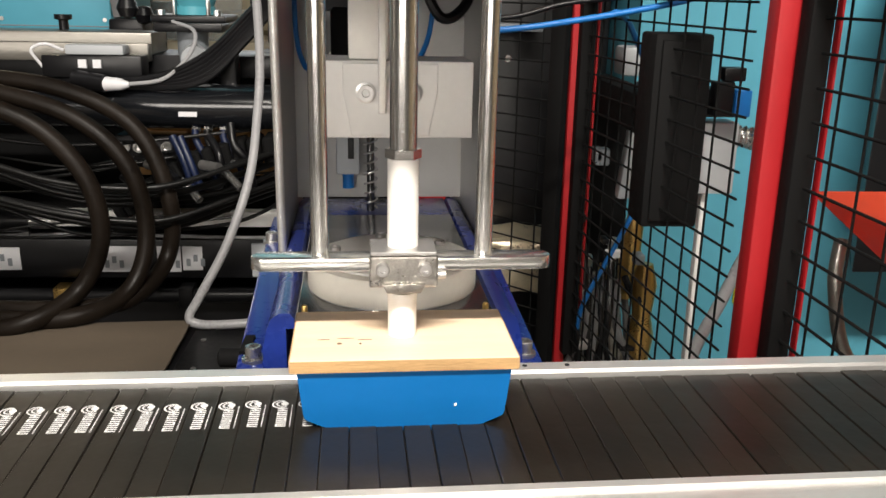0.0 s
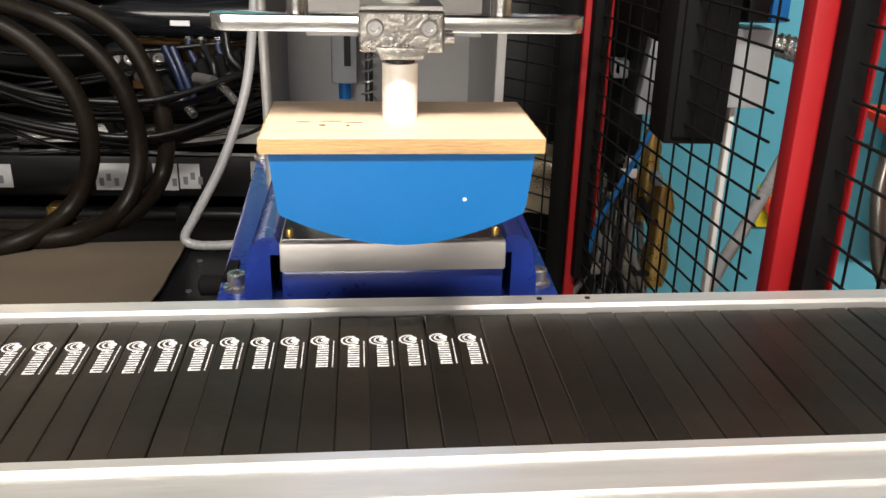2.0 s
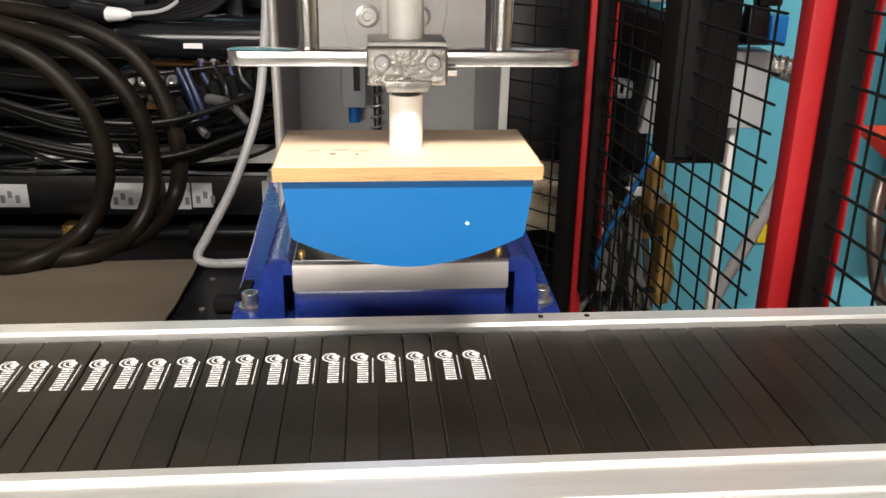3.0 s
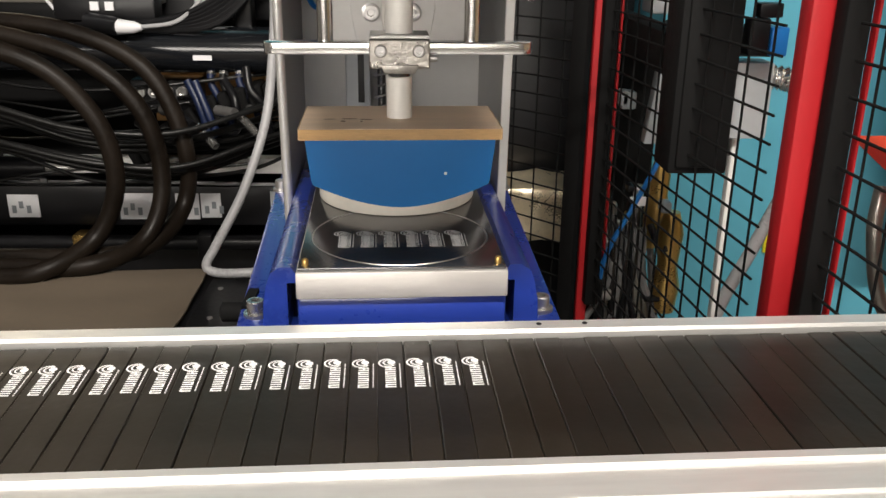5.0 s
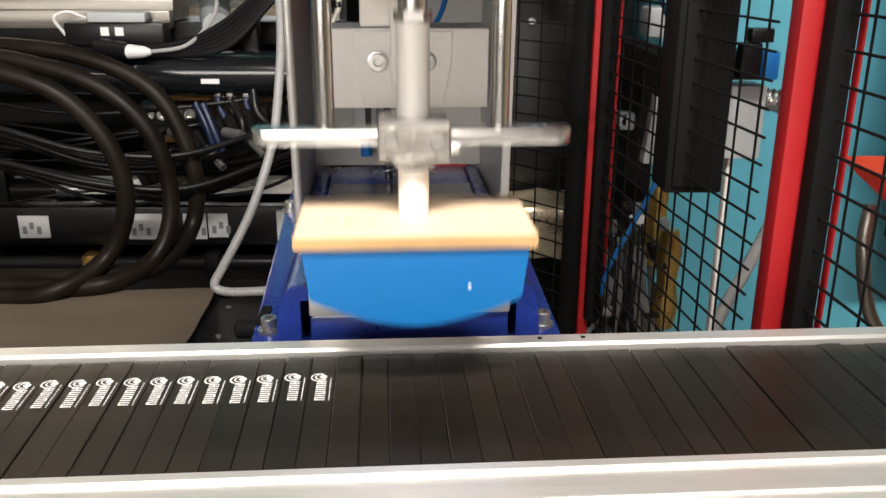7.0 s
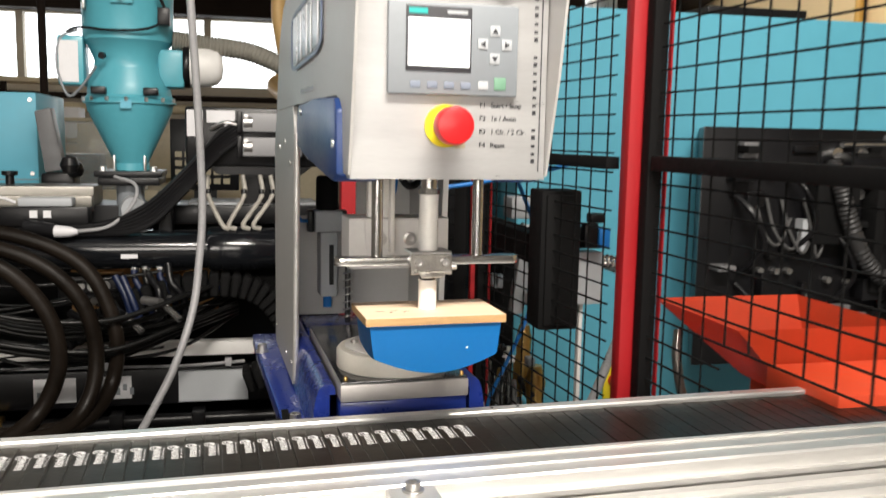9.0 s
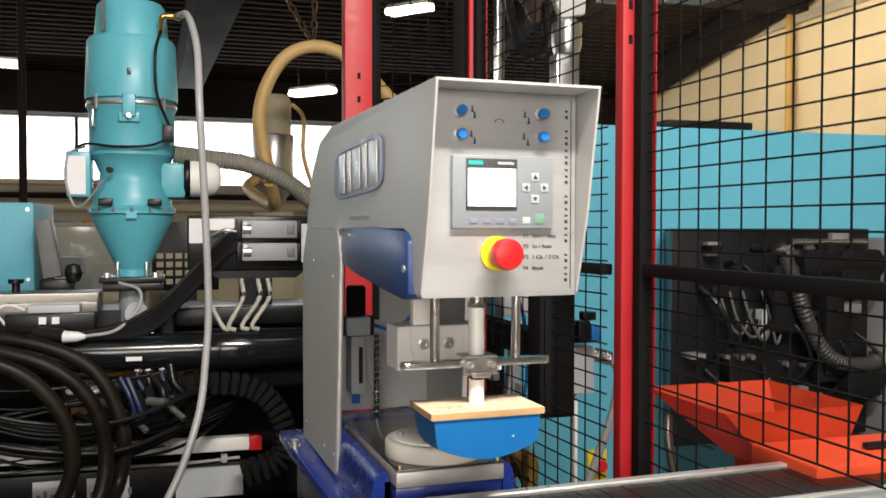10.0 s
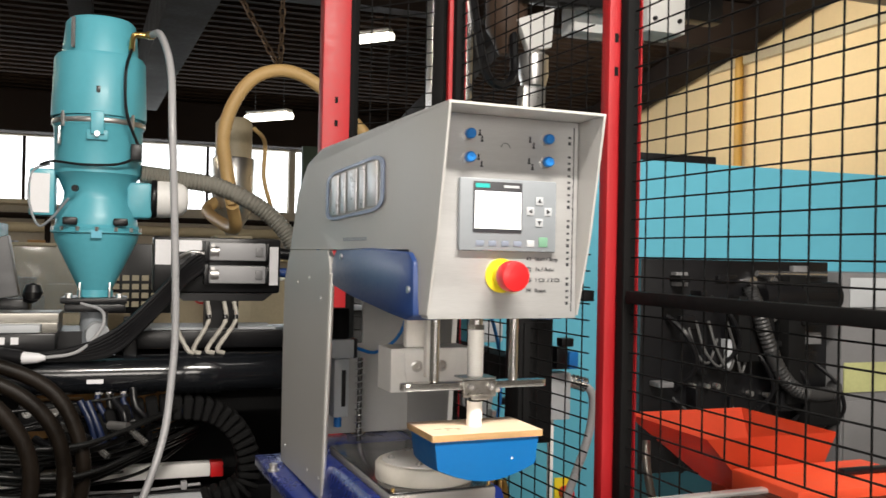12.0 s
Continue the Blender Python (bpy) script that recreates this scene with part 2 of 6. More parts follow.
def smooth_path(points, steps=8):
    """A Catmull-Rom line through the points."""
    pts = [Vector(p) for p in points]
    pts = [2 * pts[0] - pts[1]] + pts + [2 * pts[-1] - pts[-2]]
    out = []
    for i in range(1, len(pts) - 2):
        p0, p1, p2, p3 = pts[i - 1:i + 3]
        for k in range(steps):
            t = k / steps
            out.append(0.5 * (2 * p1 + (p2 - p0) * t + (2 * p0 - 5 * p1 + 4 * p2 - p3) * t * t
                              + (3 * p1 - p0 - 3 * p2 + p3) * t ** 3))
    return out + [pts[-2]]


def add_tube(bm, points, r, n=10, steps=8, ribs=0.0, rib_every=2):
    """A pipe along a smooth line; ribs swells every second ring."""
    line = smooth_path(points, steps)
    up = Vector((0.13, 0.27, 0.95)).normalized()
    rings = []
    for i, p in enumerate(line):
        d = (line[min(i + 1, len(line) - 1)] - line[max(i - 1, 0)]).normalized()
        side = d.cross(up)
        side = side.normalized() if side.length > 1e-4 else Vector((1, 0, 0))
        top = side.cross(d).normalized()
        up = top
        rr = r + (ribs if ribs and i % rib_every == 0 else 0)
        rings.append([bm.verts.new(p + rr * (math.cos(2 * math.pi * k / n) * side + math.sin(2 * math.pi * k / n) * top))
                      for k in range(n)])
    for a, b in zip(rings, rings[1:]):
        for k in range(n):
            bm.faces.new((a[k], a[(k + 1) % n], b[(k + 1) % n], b[k]))
    bm.faces.new(list(reversed(rings[0])))
    bm.faces.new(rings[-1])
    return bm


def tube(points, r, n=10, steps=8, ribs=0.0, rib_every=2):
    return add_tube(bm_new(), points, r, n, steps, ribs, rib_every)


def add_prism(bm, outline, axis, a, b, bevel=0.0, m=None):
    """An outline of (u, v) pushed from a to b along the axis. x: (y, z); y: (x, z); z: (x, y)."""
    def place(u, v, w):
        return {"x": (w, u, v), "y": (u, w, v), "z": (u, v, w)}[axis]
    lo = [bm.verts.new(place(u, v, a)) for u, v in outline]
    hi = [bm.verts.new(place(u, v, b)) for u, v in outline]
    n = len(outline)
    fs = [bm.faces.new(lo), bm.faces.new(list(reversed(hi)))]
    for k in range(n):
        fs.append(bm.faces.new((lo[k], hi[k], hi[(k + 1) % n], lo[(k + 1) % n])))
    bmesh.ops.recalc_face_normals(bm, faces=fs)
    vs = lo + hi
    if bevel:
        es = list({e for f in fs for e in f.edges})
        r = bmesh.ops.bevel(bm, geom=es, offset=bevel, segments=2, affect="EDGES", profile=0.5)
        vs = list({v for f in r["faces"] for v in f.verts} | {v for v in vs if v.is_valid})
    if m is not None:
        bmesh.ops.transform(bm, matrix=m, verts=vs)
    return bm


def prism(outline, axis, a, b, bevel=0.0, m=None):
    return add_prism(bm_new(), outline, axis, a, b, bevel, m)


def words(text, size, m, mat, parent, name="lettering", depth=0.0003):
    """Writing in the built-in font as a thin mesh."""
    cu = bpy.data.curves.new(name, "FONT")
    cu.body, cu.size, cu.extrude = text, size, depth
    tmp = bpy.data.objects.new(name, cu)
    scene.collection.objects.link(tmp)
    bpy.context.view_layer.update()
    me = bpy.data.meshes.new_from_object(tmp.evaluated_get(bpy.context.evaluated_depsgraph_get()))
    bpy.data.objects.remove(tmp)
    bpy.data.curves.remove(cu)
    me.materials.clear()
    me.materials.append(mat)
    me.transform(m)
    ob = new(name, me)
    hang(ob, parent)
    return ob


def hex_bolt(name, m, mat, r, h, parent):
    """A cap screw with a washer and a socket."""
    bm = bm_new()
    add_lathe(bm, ((r * 1.45, 0), (r * 1.45, h * 0.22)), 20)
    add_lathe(bm, ((r, h * 0.22), (r, h * 0.95), (r * 0.9, h), (r * 0.55, h), (r * 0.5, h * 0.55)), 20)
    bmesh.ops.transform(bm, matrix=m, verts=bm.verts)
    return part(name, bm, mat, parent)

# ---- the hall ----
SPACE = HALL
solo("floor", box(-8, 5.2, -5.5, 9.2, -0.1, 0), CONCRETE, "grey concrete hall floor", "floor", kind="structure", smooth=False)


def wall_with_windows():
    bm = bm_new()
    add_box(bm, -8, 5.2, 9.0, 9.2, 0, 1.75)
    add_box(bm, -8, 5.2, 9.0, 9.2, 2.45, 2.9)
    for k in range(8):
        add_box(bm, -8 + k * 1.85, -7.93 + k * 1.85, 9.0, 9.2, 1.75, 2.45)
    solo("wall_north", bm, WALL_GREY, "grey brown hall wall with a band of windows", "wall", kind="structure", smooth=False)
    for k in range(7):
        x0 = -7.93 + k * 1.85
        w = thing("window_%d" % (k + 1), pose(x0, 9.1, 1.75), "bright daylit hall window with thin glazing bars", "window", "band of hall windows", "structure")
        part("pane", box(x0, x0 + 1.78, 9.12, 9.13, 1.75, 2.45), WINDOW_GLOW, w, smooth=False)
        part("window_frame", box(x0 + 0.87, x0 + 0.90, 9.05, 9.1, 1.75, 2.45), RAFTER, w, smooth=False)


wall_with_windows()
solo("wall_west", box(-8.2, -8, -5.5, 9.2, 0, 4.6), WALL_GREY, "plain grey brown hall wall", "wall", kind="structure", smooth=False)
solo("wall_south", box(-8, 5.2, -5.7, -5.5, 0, 4.6), WALL_GREY, "plain grey brown hall wall", "wall", kind="structure", smooth=False)


def cream_wall():
    """The painted wall beyond the moulding machines."""
    solo("wall_east", box(5.0, 5.25, -5.5, 9.2, 0, 3.45), CREAM, "cream painted hall wall", "wall", kind="structure", smooth=False)
    solo("trim", box(4.94, 4.997, -5.5, 9.0, 3.15, 3.23), CREAM_METAL, "grey brown cable duct along the wall", "trim", kind="structure", smooth=False)
    solo("wall_pipe", rod((4.93, 5.86, 0), (4.93, 5.86, 3.5), 0.04, 12), OCHRE, "ochre yellow gas pipe running up the cream wall", "pipe")


cream_wall()


def roof():
    bm = bm_new()
    add_prism(bm, [(9.2, 2.9), (1.5, 4.2), (-5.7, 4.2), (-5.7, 4.35), (1.5, 4.35), (9.2, 3.05)], "x", -8.2, 5.25)
    slope = math.atan2(1.3, 7.7)
    for k in range(38):
        y = 9.0 - k * 0.11
        z = 2.9 + (9.2 - y) * 1.3 / 7.7
        add_box(bm, -8.2, 4.55, -0.022, 0.022, -0.03, -0.002, m=pose(0, y, z, -math.degrees(slope), 0, 0))
    solo("ceiling", bm, ROOF, "dark ribbed roof sheeting", "ceiling", kind="structure", smooth=False)
    solo("roof_beam", box(-8, 4.9, 8.7, 8.95, 2.46, 2.86), RAFTER, "dark brown steel roof beam over the windows", "beam", "roof beams", "structure", False)
    solo("roof_beam", box(4.65, 4.93, -5.4, 8.6, 3.46, 3.9), RAFTER, "dark brown steel roof beam along the wall", "beam", "roof beams", "structure", False)
    solo("roof_beam", box(-8, 4.6, 5.2, 5.36, 3.1, 3.5), RAFTER, "dark brown steel roof beam", "beam", "roof beams", "structure", False)
    solo("roof_beam", prism([(9.0, 2.70), (1.5, 3.98), (1.5, 4.198), (9.0, 2.93)], "x", 4.62, 4.90), RAFTER, "dark brown sloping edge beam over the cream wall", "beam", "roof beams", "structure", False)
    for x, y0, z0 in ((-2.3, 8.6, 2.62), (-0.9, 8.6, 2.62), (2.4, 8.6, 2.62)):
        solo("roof_beam", prism([(y0, z0), (1.6, 3.80), (1.6, 4.00), (y0, z0 + 0.2)], "x", x, x + 0.16), RAFTER, "dark brown sloping roof purlin", "beam", "roof beams", "structure", False)
    a, b = Vector((-0.157, 3.4, 2.676)), Vector((-0.32, 7.2, 2.766))
    bm = bm_new()
    add_box(bm, -0.12, 0.12, -0.16, 0.16, -1.2, (b - a).length + 0.6, 0, rod_matrix(a, b))
    solo("roof_beam", bm, RAFTER, "dark brown sloping roof girder", "beam", "roof beams", "structure", False)


roof()


def tube_lamp(place, yaw, length=1.2):
    t = thing("ceiling_lamp", pose(*place, 0, 0, yaw), "glowing twin fluorescent batten hung under the roof", "lamp", "fluorescent battens")
    m = pose(*place, 0, 0, yaw)
    bm = bm_new()
    add_box(bm, -length / 2, length / 2, -0.05, 0.05, 0.03, 0.06, 0.008, m)
    part("housing", bm, WHITE, t)
    for dy in (-0.04, 0.04):
        part("tube", rod(m @ Vector((-length / 2, dy, 0.0)), m @ Vector((length / 2, dy, 0.0)), 0.030, 10), TUBE_GLOW, t)
    for dx in (-0.35 * length, 0.35 * length):
        part("hanger", rod(m @ Vector((dx, 0, 0.06)), m @ Vector((dx, 0, 1.35)), 0.004, 6), BLACK, t)


for place, yaw, length in (((0.807, 7.6, 2.607), -48, 0.5), ((1.458, 6.3, 3.145), -48, 0.42), ((-2.4, 7.6, 2.75), 10, 1.2)):
    tube_lamp(place, yaw, length)

# ---- conveyor ----
SPACE = LINE
STICK_TOP, PITCH = 0.936, 0.0181
SHIFT = 6 * PITCH
LAST = 0.0445          # where the last printed stick of a row lies
PRINT_Y = 0.0785


def conveyor():
    t = thing("conveyor", LINE @ pose(0, 0.03, 0.0), "aluminium belt conveyor with slotted side profiles", "conveyor")
    part("belt", box(-2.6, 2.6, -0.078, 0.126, 0.905, STICK_TOP - 0.0035), BELT, t, "black rubber belt", False)
    bm = bm_new()
    add_prism(bm, ((0.128, 0.86), (0.128, 0.9385), (0.1295, 0.941), (0.143, 0.941), (0.1445, 0.9395), (0.1445, 0.86)), "x", -2.6, 2.6)
    part("rear_rail", bm, ALU, t, "bright extruded aluminium rail", False)
    prof = [(-0.066, 0.86), (-0.066, 0.9635), (-0.0675, 0.9655), (-0.0735, 0.9655), (-0.0735, 0.963), (-0.0855, 0.963),
            (-0.0865, 0.9655), (-0.100, 0.9655), (-0.101, 0.9640), (-0.118, 0.9640), (-0.119, 0.9655), (-0.124, 0.9655),
            (-0.126, 0.9635), (-0.126, 0.950), (-0.132, 0.950), (-0.132, 0.945), (-0.126, 0.945), (-0.126, 0.86)]
    part("front_rail", prism(prof, "x", -2.6, 2.6), ALU, t, "wide slotted aluminium profile", False)
    prof = [(-0.140, 0.80), (-0.140, 0.946), (-0.150, 0.946), (-0.150, 0.940), (-0.168, 0.940), (-0.168, 0.946), (-0.178, 0.946), (-0.178, 0.938), (-0.190, 0.938), (-0.190, 0.930), (-0.232, 0.930), (-0.232, 0.80)]
    part("lower_profile", prism(prof, "x", -2.6, 2.6), ALU, t, "slotted aluminium profile", False)
    for x in (-1.9, 0.9):
        for y in (-0.13, 0.125):
            part("leg", box(x, x + 0.04, y - 0.02, y + 0.02 - 0.004, 0, 0.858, 0.002), ALU, t)
    for x in (0.096, 0.129, 0.42, -0.44):
        part("screw", lathe(((0.0019, 0.9405), (0.0019, 0.9416), (0.0008, 0.9416)), 12, pose(x, 0.137, 0)), BLACK, t)
    # a profile that runs towards the operator, with its corner bolt
    part("cross_profile", box(-0.086, -0.044, -0.30, -0.1265, 0.9465, 0.9645, 0.0015), ALU, t)
    hex_bolt("profile_bolt", pose(-0.065, -0.137, 0.9646), STEEL, 0.0065, 0.008, t)


conveyor()


def printed_mark(x, y, z, m=None, s=1.0):
    """A run of plain upright bars under a ring, as thick as a film of ink."""
    bm = bm_new()
    h = 0.0002
    # crescents round a disc at the rear end
    for r0, r1, a0, a1, cx, cy in ((0.0048, 0.0060, 60, 330, -0.0022, 0.0140), (0.0030, 0.0041, 50, 340, -0.0012, 0.0144),
                                   (0.0, 0.0026, 0, 360, 0.0006, 0.0148)):
        n = 18
        pts = []
        for k in range(n + 1):
            a = radians(a0 + (a1 - a0) * k / n)
            pts.append((math.cos(a), math.sin(a)))
        for (c0, s0), (c1, s1) in zip(pts, pts[1:]):
            quad = [(cx + r0 * c0, cy + r0 * s0), (cx + r1 * c0, cy + r1 * s0), (cx + r1 * c1, cy + r1 * s1), (cx + r0 * c1, cy + r0 * s1)]
            if r0 == 0.0:
                quad = quad[:3]
            bm.faces.new([bm.verts.new((u, v, h)) for u, v in quad])
    # short bars across the stick, tied in pairs
    v = -0.0185
    for k, tie in enumerate((1, 0, 0, 2, 0, 0, 1, 0, 3, 0)):
        add_box(bm, -0.0036, 0.0032, v, v + 0.0011, 0, h)
        if tie:
            x0 = (0, -0.0036, 0.0020, -0.0008)[tie]
            add_box(bm, x0, x0 + 0.0012, v + 0.0011, v + 0.0028, 0, h)
        v += 0.0028
    # a fine line of small marks beside them
    v = -0.0185
    for k in range(15):
        add_box(bm, 0.0056, 0.0063, v, v + 0.0010 + 0.0004 * (k % 3), 0, h)
        v += 0.0021
    bmesh.ops.transform(bm, matrix=Matrix.Diagonal((s, s, 1, 1)), verts=bm.verts)
    if m is not None:
        bmesh.ops.transform(bm, matrix=m, verts=bm.verts)
    return bm


MARK = mesh_of("ink_print", printed_mark(0, 0, 0), INK)
STICKS, PRINTS = [], []
stick_mesh = mesh_of("mixing_stick", box(-0.0089, 0.0089, -0.074, 0.1255, -0.0032, 0, 0.0006, segments=1), BLACK_STICK)
for k in range(-46, 66):
    x = LAST + k * PITCH
    st = new("mixing_stick", stick_mesh)
    st.matrix_basis = LINE @ pose(x + random.uniform(-0.0004, 0.0004), random.uniform(-0.0012, 0.0008), STICK_TOP + random.uniform(-0.0005, 0.0003), 0, 0, random.uniform(-0.25, 0.25))
    done = k <= 0
    tagged(st, "flat black plastic mixing stick with a white printed mark" if done else "flat black plastic mixing stick lying on the belt", "stick", "sticks on the belt")
    if done:
        mark = new("print", MARK)
        mark.parent = st
        mark.matrix_basis = pose(0, PRINT_Y, 0.0002)
    STICKS.append((st, st.matrix_basis.copy()))
for k in range(6):
    mark = new("ink_print", MARK)
    tagged(mark, "wet white ink mark of bars and a ring", "print", "six wet ink marks")
    PRINTS.append(mark)

# ---- the pad printing press ----
SPACE = LINE
PRESS = thing("pad_printing_press", LINE @ pose(0, 0.5, 0.86), "silver and blue bench pad printing press with a control panel", "printing machine")


def flare(bm):
    """The head widens a little towards the column."""
    for v in bm.verts:
        v.co.x += math.copysign(0.0115 * min(1, max(0, v.co.y / 0.42)), v.co.x)
    return bm


def press_body():
    t = PRESS
    # blue cast base: flanges, side rails with round shoulders, floor and front bar
    bm = bm_new()
    add_prism(bm, [(-0.10, 0.17), (-0.136, 0.17), (-0.150, 0.70), (-0.150, 0.80), (0.150, 0.80), (0.150, 0.70), (0.136, 0.17), (0.10, 0.17), (0.10, 0.2), (-0.10, 0.2)], "z", 0.872, 0.892, 0.003)
    part("base", bm, BLUE_PAINT, t, "glossy dark blue base")
    for s in (-1, 1):
        out = [(0.0815, 0.890), (0.0815, 0.905), (0.0885, 0.905), (0.0885, 0.948), (0.0815, 0.948), (0.0815, 0.956), (0.085, 0.961), (0.094, 0.961), (0.101, 0.956), (0.1045, 0.946), (0.1075, 0.93), (0.109, 0.890)]
        out = [(s * u, v) for u, v in out]
        bm = bm_new()
        add_prism(bm, out, "y", 0.205, 0.62)
        part("side_rail", bm, BLUE_PAINT, t)
        for x, y in ((0.1235, 0.272), (0.141, 0.66)):
            hex_bolt("base_bolt", pose(s * x, y, 0.892), STEEL, 0.0075, 0.014, t)
    part("front_bar", box(-0.079, 0.079, 0.184, 0.215, 0.905, 0.944, 0.003), BLUE_PAINT, t)
    part("deck", box(-0.081, 0.081, 0.502, 0.615, 0.906, 0.962, 0.002), BLUE_PAINT, t, "glossy blue deck behind the plate")
    # the steel block and the etched plate on it
    blk = part("plate_holder", box(-0.079, 0.079, 0.178, 0.500, 0.9455, 0.9665, 0.0012), GROUND_STEEL, t, "ground steel block")
    part("cliche_plate", box(-0.0775, 0.0775, 0.180, 0.498, 0.967, 0.9695, 0.0005), DARK_STEEL, blk, "mirror-dark etched steel plate")
    for sx in (-0.072, 0.072):
        part("pin", lathe(((0.0025, 0.9697), (0.0025, 0.974), (0.0018, 0.975)), 12, pose(sx, 0.186, 0)), BRASS, blk)
    ring = lathe(((0.0705, 0.9696), (0.0709, 0.97), (0.0715, 0.97), (0.0718, 0.9696)), 64, pose(0, 0.2545, 0), caps=False)
    part("wiped_ring", ring, STEEL, blk, "bright wiped ring of ink")
    for k in range(6):
        part("etching", printed_mark(0, 0, 0, pose(0.0015 + (k - 2.5) * PITCH, 0.243, 0.9695)), ETCH, blk)
    # column: two plates and a back wall
    side = [(0.430, 0.900), (0.398, 1.27), (0.403, 1.287), (0.416, 1.2985), (0.69, 1.2985), (0.735, 1.24), (0.74, 1.10), (0.735, 0.893)]
    col = part("column", prism(side, "x", -0.112, -0.103, 0.0004), PAINT_SILVER, t, "silver painted column plate", False)
    for y, z in ((0.44, 0.93), (0.52, 0.925), (0.70, 0.93), (0.45, 1.22), (0.62, 1.24), (0.53, 1.25)):
        part("rivet", rod((-0.112, y, z), (-0.1135, y, z), 0.0035, 12), STEEL, col)
    part("front_edge", tube([(-0.1075, 0.4295, 0.905), (-0.1075, 0.414, 1.08), (-0.1075, 0.3985, 1.262)], 0.0046, 10), ALU, col, "bright rounded plate edge")
    part("column", prism(side, "x", 0.103, 0.112, 0.0015), PAINT_SILVER, t, "silver painted column plate", False)
    bm = bm_new()
    add_prism(bm, [(-0.1028, 0.963), (0.1028, 0.963), (0.1028, 1.43), (0.012, 1.43), (0.012, 1.128), (-0.085, 1.128), (-0.085, 1.43), (-0.1028, 1.43)], "y", 0.618, 0.626)
    part("back_plate", bm, PAINT_SILVER, t, "pale grey back plate with a cut-out", False)


press_body()


def press_head():
    t = PRESS
    # side sheets
    side = [(-0.002, 1.223), (-0.030, 1.32), (-0.058, 1.462), (0.46, 1.462), (0.56, 1.445), (0.63, 1.40), (0.69, 1.2995), (0.40, 1.2995), (0.06, 1.30), (0.03, 1.26), (0.022, 1.223)]
    for s in (-1, 1):
        part("head_side", flare(prism(side, "x", s * 0.0975, s * 0.1005, 0.0006)), PAINT_SILVER, t, "silver painted side sheet", False)
    top = [(-0.058, 1.462), (-0.058, 1.465), (0.46, 1.465), (0.56, 1.448), (0.63, 1.403), (0.69, 1.302), (0.69, 1.299), (0.63, 1.400), (0.56, 1.445), (0.46, 1.462)]
    part("head_top", flare(prism(top, "x", -0.1005, 0.1005)), PAINT_SILVER, t, "silver painted hood sheet", False)
    for s in (-1, 1):
        arm = [(0.024, 1.222), (0.028, 1.285), (0.045, 1.297), (0.20, 1.302), (0.375, 1.302), (0.40, 1.285), (0.41, 1.245), (0.30, 1.232), (0.12, 1.218), (0.05, 1.214)]
        a = part("arm", prism(arm, "x", s * 0.062, s * 0.108, 0.004), BLUE_ARM, t, "slate blue cast arm")
        for y, z in ((0.341, 1.289), (0.039, 1.252)):
            part("arm_screw", rod((s * 0.1078, y, z), (s * 0.1105, y, z), 0.0045, 14), STEEL, a)
    pan = part("front_panel", box(-0.0972, 0.0972, 0.0, 0.003, 1.2235, 1.4615), BRUSHED, t, "brushed steel control panel", False)
    bm = box(-0.098, 0.098, 0.0, 0.022, 1.2195, 1.2235)
    part("panel_lip", bm, BRUSHED, t, smooth=False)
    # display unit
    d = part("display_unit", box(-0.0641, 0.0641, -0.008, -0.0005, 1.30, 1.386, 0.002), GREY_PLASTIC, t, "grey operator display with a lit screen")
    part("bezel", box(-0.0475, 0.0165, -0.0092, -0.0082, 1.322, 1.382, 0.0004), PRINT, d)
    part("screen", box(-0.0455, 0.0145, -0.0100, -0.0094, 1.3265, 1.3705), SCREEN_GLOW, d, "white lit screen", False)
    part("brand_bar", box(-0.045, -0.027, -0.0098, -0.0094, 1.3745, 1.3795), GREEN_LABEL, d, smooth=False)
    part("brand_bar", box(-0.008, 0.012, -0.0098, -0.0094, 1.3755, 1.3785), GREY_LIGHT, d, smooth=False)
    for dx, dz, turn in ((0.0, 0.0125, 0), (0.0, -0.0135, 180), (-0.012, 0.0, 90), (0.012, 0.0, -90)):
        key = part("key", box(0.040 + dx - 0.005, 0.040 + dx + 0.005, -0.0092, -0.0082, 1.349 + dz - 0.005, 1.349 + dz + 0.005, 0.0006), GREY_LIGHT, d)
        m = pose(0.040 + dx, -0.0094, 1.349 + dz, 0, -turn, 0)
        bm = prism(((-0.003, -0.0022), (0.003, -0.0022), (0, 0.003)), "y", -0.0002, 0.0002, 0, m)
        part("arrow", bm, PRINT, key, smooth=False)
    for k in range(4):
        part("key", box(-0.043 + k * 0.0165, -0.033 + k * 0.0165, -0.0090, -0.0082, 1.306, 1.3125, 0.0005), material("key_blue_grey", (0.19, 0.22, 0.28), 0.5) if k == 0 else bpy.data.materials["key_blue_grey"], d)
    part("key", box(0.024, 0.034, -0.0090, -0.0082, 1.306, 1.314, 0.0005), GREY_LIGHT, d)
    part("key", box(0.040, 0.052, -0.0090, -0.0082, 1.306, 1.318, 0.0005), material("key_green", (0.14, 0.28, 0.19), 0.5), d)
    # emergency stop
    e = part("emergency_stop", rod((-0.006, -0.0002, 1.271), (-0.006, -0.003, 1.271), 0.0205, 32), YELLOW, t, "red mushroom stop button on a yellow disc")
    collar = part("collar", rod((-0.006, -0.003, 1.271), (-0.006, -0.018, 1.271), 0.0125, 24), YELLOW, e)
    part("collar_ring", rod((-0.006, -0.018, 1.271), (-0.006, -0.021, 1.271), 0.0145, 24), CHROME, e)
    bm = lathe(((0.012, 0), (0.0170, 0.001), (0.0180, 0.004), (0.0180, 0.017), (0.0168, 0.0205), (0.011, 0.0225), (0.0, 0.023)), 36, rod_matrix((-0.006, -0.0215, 1.271), (-0.006, -0.1, 1.271)), caps=False)
    part("mushroom_head", bm, RED_PLASTIC, e)
